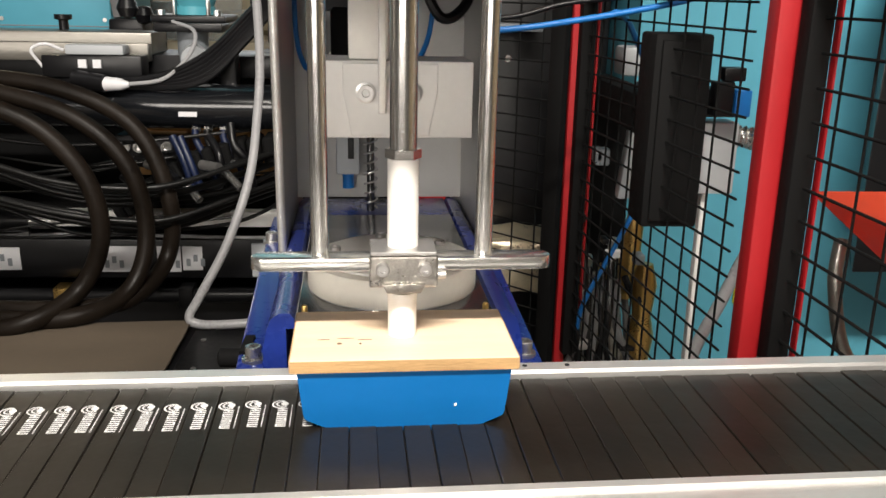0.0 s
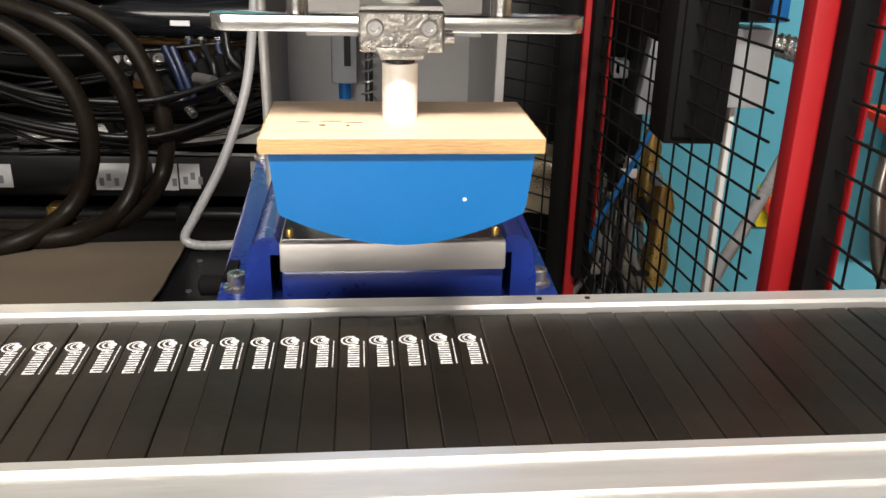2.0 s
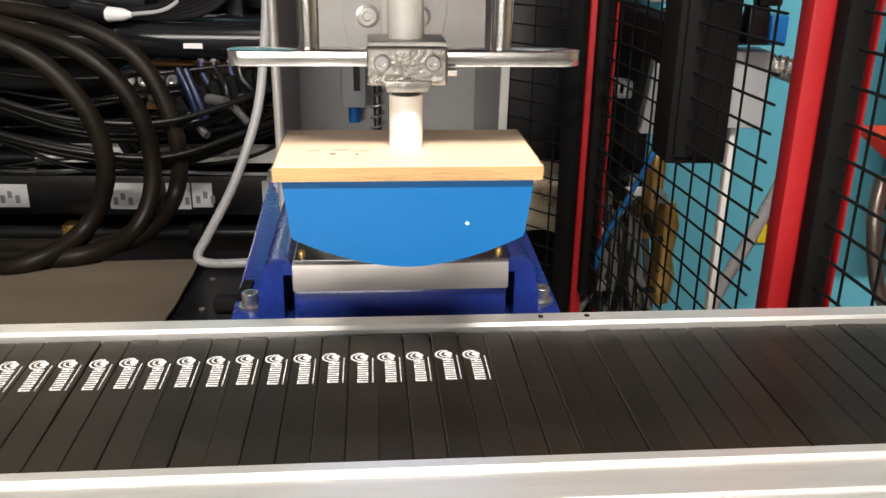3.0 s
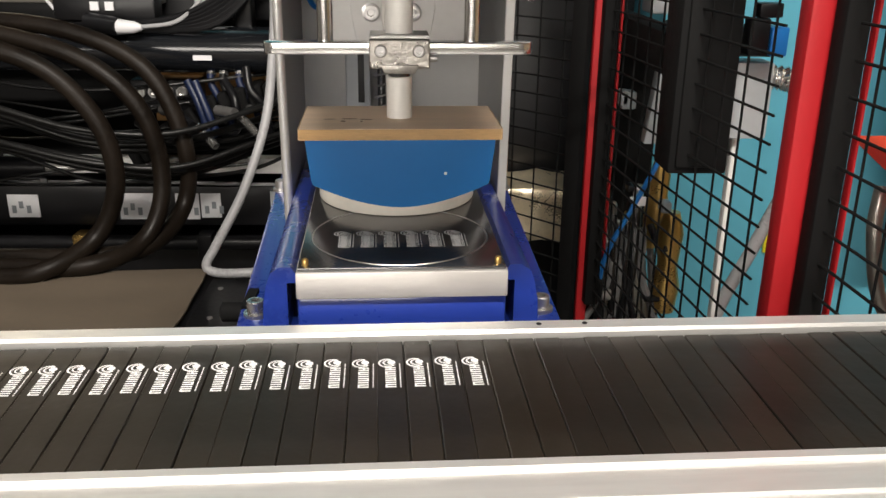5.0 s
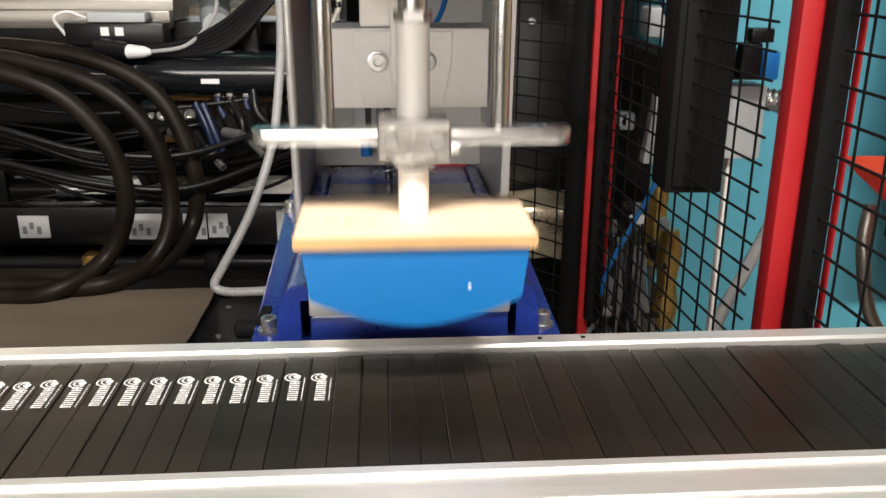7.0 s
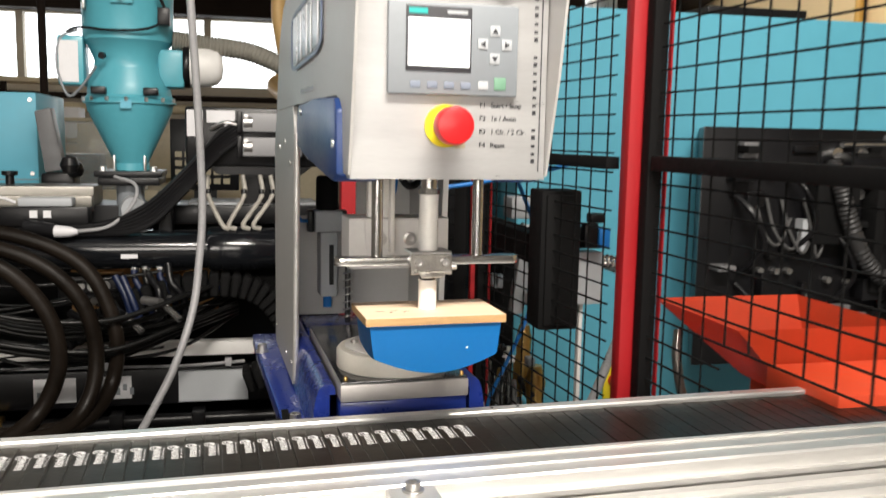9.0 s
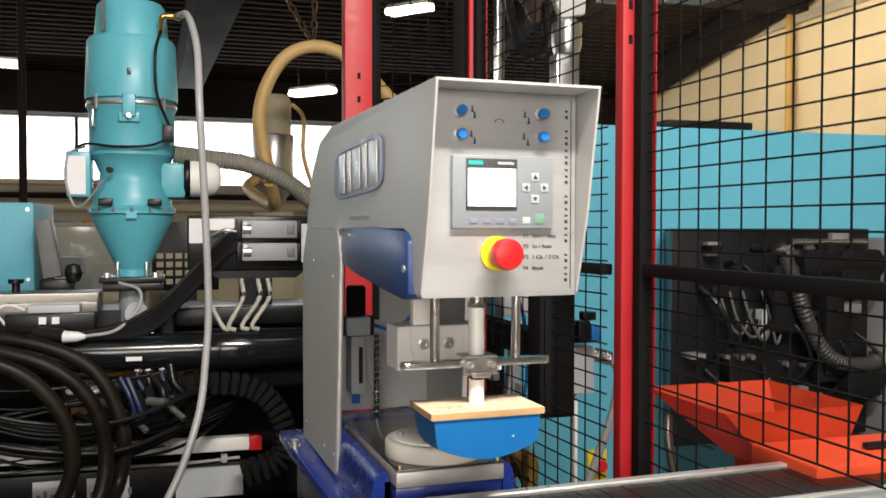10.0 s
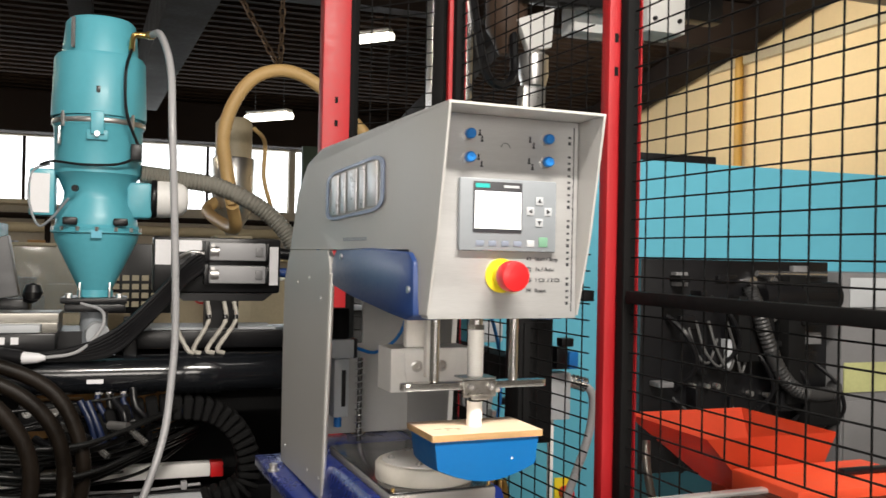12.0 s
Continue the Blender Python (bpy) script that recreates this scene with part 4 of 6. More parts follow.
def orange_bin():
    t = thing("parts_bin", pose(0.6, 0.38, 0.5), "orange red sheet metal parts bin with sloping sides", "bin")
    x0, x1, y0, y1, z = 0.475, 0.745, 0.245, 0.50, 1.0
    wall = 0.004
    bm = bm_new()
    top = [(x0, y0), (x1, y0), (x1, y1), (x0, y1)]
    low = [(x0 + 0.10, y0 + 0.004), (x1 - 0.05, y0 + 0.004), (x1 - 0.05, y1 - 0.11), (x0 + 0.10, y1 - 0.11)]
    vt = [bm.verts.new((x, y, z)) for x, y in top]
    vl = [bm.verts.new((x, y, z - 0.105)) for x, y in low]
    for k in range(4):
        bm.faces.new((vt[k], vt[(k + 1) % 4], vl[(k + 1) % 4], vl[k]))
    bm.faces.new(vl)
    bmesh.ops.solidify(bm, geom=bm.faces[:], thickness=wall)
    part("tray", bm, ORANGE, t, "orange sloping tray", False)
    bm = bm_new()
    add_prism(bm, [(x0 + 0.055, 0.904), (x1 + 0.045, 0.904), (x1 + 0.05, 0.70), (x0 + 0.09, 0.70)], "y", y0 - 0.004, y0 + 0.0005)
    part("front_skirt", bm, ORANGE, t, smooth=False)
    part("lip", box(x0 + 0.045, x1 + 0.05, y0 - 0.16, y0 - 0.005, 0.905, 0.952, 0.004), ORANGE, t)
    part("clip", box(x1 - 0.08, x1 + 0.06, y0 - 0.10, y0 - 0.085, 0.953, 0.963, 0.003), BLACK, t)
    for x in (x0 + 0.13, x1 - 0.08):
        part("leg", box(x - 0.02, x + 0.02, y1 - 0.16, y1 - 0.12, 0.0, 0.893, 0.003), ORANGE, t)
    part("handle", tube([(x0 + 0.03, y1 - 0.03, 0.95), (x0 + 0.02, y1 - 0.05, 0.9), (x0 + 0.04, y1 - 0.06, 0.82), (x0 + 0.10, y1 - 0.08, 0.76), (x0 + 0.16, y1 - 0.1, 0.70)], 0.008, 10), RAIL_STEEL, t)


orange_bin()


def fence_box():
    t = thing("control_box", pose(0.37, 0.71, 0.91), "tall black control box on a bracket behind the wire fence", "control box")
    part("body", box(0.398, 0.492, 0.90, 0.985, 0.85, 1.162, 0.005), BLACK_MATT, t)
    part("cover", box(0.408, 0.470, 0.892, 0.8995, 0.862, 1.152, 0.003), BLACK_MATT, t)
    part("bracket", box(0.42, 0.47, 0.9855, 1.60, 0.98, 1.05, 0.003), BLACK_MATT, t)
    c = part("connector", box(0.4925, 0.555, 0.92, 0.975, 1.03, 1.075, 0.003), BLACK, t)
    part("plug", box(0.530, 0.556, 0.885, 0.9195, 1.035, 1.078, 0.003), BLUE_PLASTIC, c)
    part("plug_top", box(0.498, 0.529, 0.89, 0.9195, 1.035, 1.090, 0.003), BLACK, c)
    part("plug_cap", box(0.510, 0.545, 0.89, 0.9195, 1.0905, 1.112, 0.003), BLACK, c)
    p = part("grey_box", box(0.4925, 0.56, 0.93, 0.99, 0.90, 1.02, 0.004), GREY_LIGHT, t, "light grey junction box")
    part("gland", tube([(0.561, 0.955, 0.995), (0.585, 0.95, 0.993), (0.61, 0.95, 0.985)], 0.016, 12, 6, 0.004), CHROME, p)
    part("conduit", tube([(0.61, 0.95, 0.985), (0.635, 0.95, 0.95), (0.63, 0.96, 0.85), (0.58, 0.97, 0.70), (0.53, 0.98, 0.55), (0.47, 0.99, 0.2)], 0.011, 10), TUBE_GREY, p, "pale grey flexible conduit")
    part("pale_strip", box(0.515, 0.524, 0.95, 0.97, 0.35, 0.899, 0.002), WHITE, p)
    # drawn larger and further off; brought in to hang close behind the mesh
    near = Matrix.Translation((0, -0.43, 1.2)) @ Matrix.Scale(0.83, 4) @ Matrix.Translation((0, 0.43, -1.2))
    for ob in t.children_recursive:
        ob.data.transform(near)


fence_box()


def air_hose(points, r, mat, label, cat="hose", ribs=0.0, name="hose", steps=8):
    return solo(name, tube(points, r, 10, steps, ribs), mat, label, cat, m=HALL)


air_hose([(0.04, 0.74, 1.162), (0.141, 0.72, 1.168), (0.25, 0.72, 1.184), (0.369, 0.72, 1.207), (0.42, 0.73, 1.222)], 0.0042, BLUE_PLASTIC, "blue air line slung along the fence")
air_hose([(0.04, 0.76, 1.180), (0.145, 0.74, 1.183), (0.22, 0.74, 1.202), (0.30, 0.74, 1.212), (0.41, 0.74, 1.222)], 0.0035, BLACK, "black cable slung along the fence", "cable", name="cable")
air_hose([(0.29, 0.74, 1.192), (0.321, 0.82, 1.188), (0.361, 0.9, 1.161), (0.427, 1.0, 1.066), (0.446, 1.03, 0.95), (0.428, 1.03, 0.858), (0.385, 1.03, 0.76), (0.343, 1.03, 0.668), (0.335, 1.04, 0.60)], 0.0045, BLUE_PLASTIC, "blue air line hanging behind the fence")


def clutter_behind_fence():
    t = thing("cable_rack", pose(0.36, 1.02, 0.0), "dark rack with valves, cables and brass fittings", "rack")
    part("board", box(0.355, 0.47, 1.26, 1.28, 0.2, 1.0, 0.002), BLACK_MATT, t)
    part("pale_arm", prism([(0.40, 0.86), (0.43, 0.86), (0.455, 1.06), (0.425, 1.07)], "y", 1.06, 1.09, 0.003), GREY_LIGHT, t)
    part("grey_valve", box(0.39, 0.46, 1.05, 1.12, 1.08, 1.13, 0.006), GREY_LIGHT, t)
    part("orange_cap", rod((0.405, 1.06, 1.045), (0.42, 1.06, 1.045), 0.006), YELLOW, t)
    part("brass_manifold", lathe(((0.02, 0.55), (0.026, 0.6), (0.018, 0.64), (0.024, 0.7), (0.014, 0.74)), 16, pose(0.46, 1.05, 0)), BRASS, t)
    random.seed(5)
    for k in range(9):
        x = 0.325 + 0.014 * k
        pts = [(x, 1.10, 0.72 + random.uniform(-0.05, 0.05)), (x + random.uniform(-0.02, 0.02), 1.04, 0.62), (x + random.uniform(-0.03, 0.03), 1.06, 0.5), (x, 1.10, 0.3)]
        part("cable", tube(pts, random.uniform(0.005, 0.008), 8, 5), (BLACK, MOTOR_GREY, BLACK)[k % 3], t)
    for k in range(10):
        x, z = 0.32 + random.uniform(0, 0.14), random.uniform(0.55, 0.95)
        part("fitting", box(x, x + random.uniform(0.012, 0.03), 1.03, 1.06, z, z + random.uniform(0.01, 0.03), 0.003), (GREY_PLASTIC, BLACK, STEEL, BLACK)[k % 4], t)


clutter_behind_fence()


def hose_bundle():
    t = thing("hose_bundle", pose(0.42, 1.2, 0.0), "bundle of grey steel hoses with bright couplings", "hoses")
    random.seed(17)
    for k in range(8):
        x = 0.345 + 0.016 * k
        top = random.uniform(0.62, 0.74)
        h = part("hose", tube([(x, 1.16, top), (x + random.uniform(-0.01, 0.012), 1.13, top - 0.12), (x + random.uniform(-0.015, 0.02), 1.14, 0.38), (x, 1.17, 0.2)], 0.007, 8, 10, 0.001), (RAIL_STEEL, MOTOR_GREY, BRAID)[k % 3], t)
        part("coupling", lathe(((0.010, 0), (0.010, 0.022), (0.007, 0.03)), 8, pose(x, 1.16, top - 0.004)), (CHROME, BRASS, STEEL)[k % 3], h, smooth=False)
    v = part("bronze_valve", lathe(((0.014, 0.66), (0.024, 0.68), (0.024, 0.73), (0.017, 0.75), (0.019, 0.79), (0.012, 0.82)), 16, pose(0.452, 1.12, 0)), BRASS, t, "bronze valve body")
    part("valve_cap", lathe(((0.010, 0.8205), (0.010, 0.84)), 6, pose(0.452, 1.12, 0)), CHROME, v, smooth=False)
    part("tag", box(0.395, 0.425, 1.10, 1.105, 0.735, 0.752, 0.001), LABEL, t)


hose_bundle()


def black_machine_behind():
    """The dark clamping end behind the press, with a foil-lagged pipe."""
    t = thing("machine_housing", pose(0.2, 1.7, 0), "black machine housing with bolts and a foil-lagged duct", "machine")
    part("body", box(0.12, 0.46, 1.45, 2.2, 0.02, 1.30, 0.008), BLACK, t)
    part("ledge", box(0.04, 0.30, 1.36, 1.4495, 1.14, 1.155, 0.002), GREY_PLASTIC, t)
    for x, z in ((0.10, 1.02), (0.19, 1.02), (0.10, 0.88), (0.19, 0.90), (0.24, 1.08)):
        part("bolt", rod((x, 1.4495, z), (x, 1.435, z), 0.008, 8), CHROME, t)
    bm = bm_new()
    add_box(bm, 0.125, 0.34, 1.28, 1.42, 0.60, 0.72, 0.012)
    bmesh.ops.subdivide_edges(bm, edges=bm.edges[:], cuts=5, use_grid_fill=True)
    for v in bm.verts:
        v.co += Vector(noise.noise_vector(v.co * 40)) * 0.008
    part("foil_lagging", bm, FOIL, t, "crumpled silver foil lagging")
    part("cardboard_box", box(0.07, 0.2, 1.40, 1.4495, 0.71, 0.80, 0.002), CARDBOARD, t)
    for k in range(14):
        part("coil", tube([(0.10 + 0.012 * k * 0.3, 1.30 - 0.02 * k, 0.58 - 0.01 * k), (0.115, 1.29 - 0.02 * k, 0.60 - 0.01 * k), (0.15, 1.28 - 0.02 * k, 0.60 - 0.01 * k), (0.17, 1.27 - 0.02 * k, 0.57 - 0.01 * k)], 0.003, 6, 4), STEEL, t)


black_machine_behind()


def robot_above():
    t = thing("robot_arm", pose(0.75, 2.3, 1.6), "steel pick-up robot on rails above the machines", "robot")
    part("mast", box(0.66, 0.74, 2.25, 2.33, 1.6, 2.75, 0.004), STEEL, t)
    part("rail", box(0.80, 0.83, 2.25, 2.3, 1.6, 2.75, 0.002), CHROME, t)
    part("bracket", prism([(1.0, 2.24), (1.16, 2.30), (1.15, 2.14), (1.05, 2.12)], "y", 2.2, 2.24, 0.003), WHITE, t)
    part("cable_guard", tube([(0.78, 2.2, 2.5), (0.80, 2.15, 2.2), (0.86, 2.15, 1.98), (0.98, 2.2, 2.0), (1.0, 2.25, 2.2)], 0.018, 8), BLACK, t)
    part("gripper", box(1.02, 1.12, 2.18, 2.26, 1.72, 1.98, 0.01), STEEL, t)
    part("wrist", lathe(((0.05, 1.98), (0.06, 2.02), (0.06, 2.1), (0.03, 2.12)), 20, pose(1.08, 2.22, 0)), STEEL, t)
    part("crosshead", box(1.466, 1.639, 2.0, 2.15, 2.195, 2.402, 0.006), WHITE, t)
    part("cross_beam", box(1.302, 1.534, 2.3, 2.42, 2.248, 2.365, 0.004), WHITE, t)
    part("arm", box(1.002, 1.939, 2.16, 2.24, 2.312, 2.462, 0.006), BLACK, t)
    for x in (1.496, 1.609):
        part("bolt", rod((x, 1.9995, 2.245), (x, 1.99, 2.245), 0.009, 10), BLACK, t)
    part("gantry", box(0.4, 3.2, 2.35, 2.5, 2.62, 2.78, 0.004), BLACK, t)
    part("motor", lathe(((0.03, 2.116), (0.07, 2.196), (0.085, 2.216), (0.085, 2.506), (0.05, 2.546)), 20, pose(0.993, 2.3, 0)), MOTOR_BROWN, t)


robot_above()

# ---- the moulding machine on the other side ----


def injection_unit():
    t = thing("injection_unit", pose(-0.8, 1.9, 0), "black injection unit with a long glossy barrel", "machine")
    b = part("barrel", rod((-2.6, 1.79, 0.925), (-0.30, 1.79, 0.925), 0.056, 40), BARREL, t, "glossy black barrel")
    part("barrel_head", lathe(((0.060, 0), (0.064, 0.01), (0.064, 0.14), (0.060, 0.15), (0.060, 0.62)), 40, rod_matrix((-0.30, 1.79, 0.925), (1, 1.79, 0.925))), BARREL, t)
    part("tag", box(-0.535, -0.49, 1.7325, 1.7345, 0.906, 0.918), LABEL, b, smooth=False)
    part("slide_rail", box(-2.6, -0.62, 1.86, 2.02, 1.045, 1.10, 0.004), RAIL_STEEL, t, "worn steel slide rail")
    part("slide_strip", box(-2.6, -0.62, 1.82, 1.859, 1.03, 1.075, 0.003), RAIL_STEEL, t)
    part("slide_bed", box(-2.6, -0.50, 1.88, 2.1, 0.985, 1.044), BLACK, t, smooth=False)
    part("yoke", box(-0.46, 0.10, 1.86, 2.1, 0.99, 1.045, 0.004), BLACK, t)
    # pale sheet carries the window light falling on the black yoke's top
    part("yoke_top", box(-0.36, 0.02, 1.88, 2.08, 1.046, 1.052), GREY_LIGHT, t, smooth=False)
    part("yoke_arm", box(-0.44, -0.40, 1.80, 1.859, 0.94, 1.09, 0.004), BLACK, t)
    # lower frame
    part("frame_beam", box(-2.6, 0.115, 1.93, 2.2, 0.42, 0.535, 0.006), BLACK, t)
    part("frame_beam", box(-2.6, 0.115, 1.96, 2.2, 0.10, 0.37, 0.006), BLACK, t)
    part("pale_rail", box(-2.6, -0.17, 1.915, 1.96, 0.575, 0.618, 0.003), WHITE, t, "white painted rail")
    part("red_end", box(-0.169, -0.13, 1.912, 1.96, 0.573, 0.62, 0.002), RED_PLASTIC, t)
    part("dark_box", box(-2.6, 0.3, 2.21, 2.4, 0.10, 0.98), BLACK_MATT, t, smooth=False)
    part("conduit_line", tube([(-2.2, 1.92, 0.555), (-1.4, 1.915, 0.55), (-0.8, 1.915, 0.552), (-0.4, 1.915, 0.545), (-0.2, 1.92, 0.552)], 0.005, 8), TUBE_GREY, t)
    for x in (-1.02, -0.62, -0.26):
        part("pipe_clip", box(x, x + 0.02, 1.905, 1.93, 0.54, 0.565, 0.003), TUBE_GREY, t)
    part("pipe", rod((-2.6, 1.90, 0.38), (0.0, 1.90, 0.38), 0.02, 16), BLACK, t)
    for x in (-1.22, -0.94, -0.60, -0.36):
        part("pipe_block", box(x, x + 0.04, 1.87, 1.93, 0.35, 0.41, 0.004), BRASS if x == -0.94 else BLACK, t)
    for x0, x1, z0, z1 in ((-1.125, -1.04, 0.445, 0.51), (-0.82, -0.70, 0.44, 0.515), (-0.665, -0.60, 0.44, 0.515), (-0.595, -0.54, 0.445, 0.515)):
        lb = part("label", box(x0, x1, 1.927, 1.9295, z0, z1), LABEL, t, "white warning label", False)
        bm = bm_new()
        for k in range(3):
            add_box(bm, x0 + 0.01 + 0.02 * k, x0 + 0.022 + 0.02 * k, 1.9262, 1.9268, z0 + 0.012 + 0.014 * (k % 2), z0 + 0.034 + 0.012 * (k % 2))
        part("mark", bm, GREY_PLASTIC, lb, smooth=False)
    part("back_label", box(-0.40, -0.19, 1.915, 1.9285, 0.43, 0.525), GREY_LIGHT, t, "grey cover plate", False)
    # cylinder and block
    part("small_cylinder", rod((-1.16, 1.88, 0.60), (-0.98, 1.88, 0.60), 0.03, 24), BLACK, t)
    part("cylinder_nose", rod((-0.98, 1.88, 0.60), (-0.92, 1.88, 0.60), 0.022, 20), STEEL, t)
    part("valve_block", box(-1.30, -1.10, 1.84, 1.90, 0.56, 0.70, 0.006), BLACK, t)
    part("orange_sheet", box(-0.72, -0.28, 2.02, 2.045, 0.70, 0.88), CARDBOARD, t, smooth=False)


injection_unit()


def valve_cluster():
    t = thing("valve_cluster", pose(-0.8, 1.78, 1.0), "grey and black hydraulic valve block with wires", "valve")
    part("body", box(-0.86, -0.62, 1.75, 1.82, 0.995, 1.05, 0.005), BLACK, t)
    part("cap", box(-0.80, -0.66, 1.745, 1.80, 1.051, 1.075, 0.005), GREY_LIGHT, t)
    part("connector", rod((-0.78, 1.74, 0.995), (-0.70, 1.72, 0.985), 0.022, 16), BLACK, t)
    part("plug", lathe(((0.018, 0), (0.014, 0.04), (0.006, 0.06)), 14, rod_matrix((-0.70, 1.72, 0.985), (-0.6, 1.70, 0.985))), LABEL, t)
    part("wire", tube([(-0.65, 1.71, 0.985), (-0.56, 1.72, 1.0), (-0.50, 1.75, 1.06), (-0.50, 1.80, 1.11), (-0.56, 1.84, 1.13)], 0.005, 8), TUBE_GREY, t)
    part("wire", tube([(-0.86, 1.76, 1.02), (-0.88, 1.75, 1.06), (-0.85, 1.76, 1.075), (-0.81, 1.77, 1.06)], 0.004, 8), LABEL, t)
    for x in (-0.77, -0.735):
        part("port", box(x, x + 0.02, 1.7435, 1.7495, 1.02, 1.04), LABEL, t, smooth=False)
    part("knob", lathe(((0.012, 1.101), (0.012, 1.125), (0.022, 1.128), (0.022, 1.14)), 16, pose(-0.86, 1.93, 0)), BLACK, t)
    part("ball", lathe(((0.0, 1.13), (0.02, 1.137), (0.028, 1.158), (0.02, 1.18), (0.0, 1.187)), 18, pose(-0.70, 1.95, 0), caps=False), BLACK, t)


valve_cluster()


def hopper():
    cx, cy = -0.525, 1.95
    t = thing("hopper_loader", pose(cx, cy, 1.12), "turquoise vacuum hopper loader with a cone below", "hopper")
    m = pose(cx, cy, 0)
    r = 0.137
    part("cone", lathe(((0.05, 1.165), (0.128, 1.32), (0.132, 1.345)), 48, m), TEAL, t, "turquoise cone")
    part("collar", lathe(((0.055, 1.145), (0.055, 1.166)), 32, m), TEAL, t)
    lower = part("lower_body", lathe(((0.136, 1.346), (0.138, 1.355), (0.132, 1.360), (0.127, 1.365), (0.125, 1.40), (0.105, 1.44), (0.102, 1.465), (0.120, 1.505), (0.135, 1.52)), 48, m), TEAL, t)
    part("drum", lathe(((0.135, 1.5205), (0.137, 1.66), (0.141, 1.665), (0.141, 1.685), (0.137, 1.69)), 48, m), TEAL, t)
    part("top_cover", lathe(((0.142, 1.6905), (0.147, 1.692), (0.147, 1.712), (0.141, 1.870), (0.133, 1.882), (0.119, 1.884), (0.108, 1.983), (0.098, 1.995), (0.0, 1.997)), 48, m, caps=False), TEAL, t, "turquoise motor cover")
    part("clamp_ring", lathe(((0.142, 1.668), (0.145, 1.672), (0.145, 1.680), (0.142, 1.684)), 48, m, caps=False), STEEL, t)
    part("nameplate", box(-0.61, -0.598, 1.838, 1.85, 1.89, 1.98), BLACK, t, smooth=False)
    lt = part("latch", box(cx - 0.02, cx + 0.02, cy - 0.158, cy - 0.145, 1.63, 1.70, 0.004), TEAL, t)
    part("latch_plate", box(cx - 0.032, cx + 0.032, cy - 0.147, cy - 0.138, 1.615, 1.645, 0.003), TEAL, lt)
    part("latch_pin", rod((cx, cy - 0.159, 1.632), (cx, cy - 0.166, 1.632), 0.008, 12), STEEL, lt)
    part("side_latch", box(cx - 0.118, cx - 0.108, cy - 0.112, cy - 0.085, 1.60, 1.655, 0.003), STEEL, t)
    part("tag", box(cx - 0.012, cx + 0.02, cy - 0.142, cy - 0.138, 1.325, 1.348), SKYBLUE, t)
    for dx in (-0.075, 0.075):
        part("clip", box(cx + dx - 0.022, cx + dx + 0.022, cy - 0.135, cy - 0.108, 1.363, 1.385, 0.004), BLACK, t)
    bx = part("junction_box", box(cx - 0.20, cx - 0.125, cy - 0.06, cy + 0.04, 1.39, 1.53, 0.006), TEAL, t, "turquoise junction box with a white sticker")
    part("sticker", box(cx - 0.196, cx - 0.140, cy - 0.0635, cy - 0.0605, 1.398, 1.515), LABEL, bx, smooth=False)
    port = part("inlet", box(cx + 0.09, cx + 0.17, cy - 0.06, cy + 0.06, 1.39, 1.50, 0.01), TEAL, t)
    part("inlet_band", lathe(((0.060, -0.004), (0.063, 0.0), (0.063, 0.012), (0.060, 0.016)), 28, rod_matrix((cx + 0.17, cy - 0.01, 1.455), (cx + 1, cy - 0.01, 1.455)), caps=False), BLACK, port)
    part("inlet_cap", lathe(((0.058, 0), (0.060, 0.03), (0.058, 0.07), (0.050, 0.10), (0.032, 0.115), (0.0, 0.118)), 28, rod_matrix((cx + 0.1702, cy - 0.01, 1.455), (cx + 1, cy - 0.01, 1.455))), WHITE, port)
    f = part("brass_elbow", tube([(cx + 0.095, cy - 0.09, 1.90), (cx + 0.10, cy - 0.12, 1.935), (cx + 0.115, cy - 0.12, 1.942), (cx + 0.14, cy - 0.12, 1.942)], 0.009, 10), BRASS, t)
    part("black_lead", tube([(cx + 0.095, cy - 0.10, 1.90), (cx + 0.08, cy - 0.155, 1.82), (cx + 0.085, cy - 0.155, 1.70), (cx + 0.12, cy - 0.13, 1.61)], 0.005, 8), BLACK, t)
    part("sensor", box(cx + 0.10, cx + 0.135, cy - 0.14, cy - 0.10, 1.56, 1.61, 0.004), BLACK, t)
    part("belt_lead", tube([(cx + 0.12, cy - 0.13, 1.57), (cx + 0.06, cy - 0.15, 1.545), (cx - 0.04, cy - 0.145, 1.54), (cx - 0.13, cy - 0.09, 1.55), (cx - 0.17, cy - 0.06, 1.54)], 0.004, 8), BLACK, t)
    part("grey_lead", tube([(cx - 0.14, cy - 0.06, 1.545), (cx - 0.19, cy - 0.06, 1.52), (cx - 0.20, cy - 0.07, 1.44), (cx - 0.17, cy - 0.08, 1.36), (cx - 0.13, cy - 0.1, 1.38), (cx - 0.08, cy - 0.125, 1.44)], 0.004, 8), GREY_PLASTIC, t)
    part("base_plate", box(cx - 0.10, cx + 0.10, cy - 0.10, cy + 0.1, 1.128, 1.1445, 0.003), BLACK, t)
    for dx in (-0.075, 0.075):
        hb = part("bolt", lathe(((0.010, 1.1446), (0.010, 1.158)), 6, pose(cx + dx, cy - 0.08, 0)), STEEL, t, smooth=False)
    part("flange", box(cx - 0.085, cx + 0.095, cy - 0.13, cy + 0.1, 1.105, 1.127, 0.003), BLACK, t)
    part("neck_rib", box(cx - 0.048, cx - 0.042, cy - 0.06, cy + 0.0, 1.1446, 1.19, 0.001), STEEL, t)
    part("neck_rib", box(cx + 0.042, cx + 0.048, cy - 0.06, cy + 0.0, 1.1446, 1.19, 0.001), STEEL, t)
    th = part("throat", rod((cx, cy - 0.05, 1.00), (cx, cy - 0.05, 1.104), 0.042, 24), GREY_PLASTIC, t)
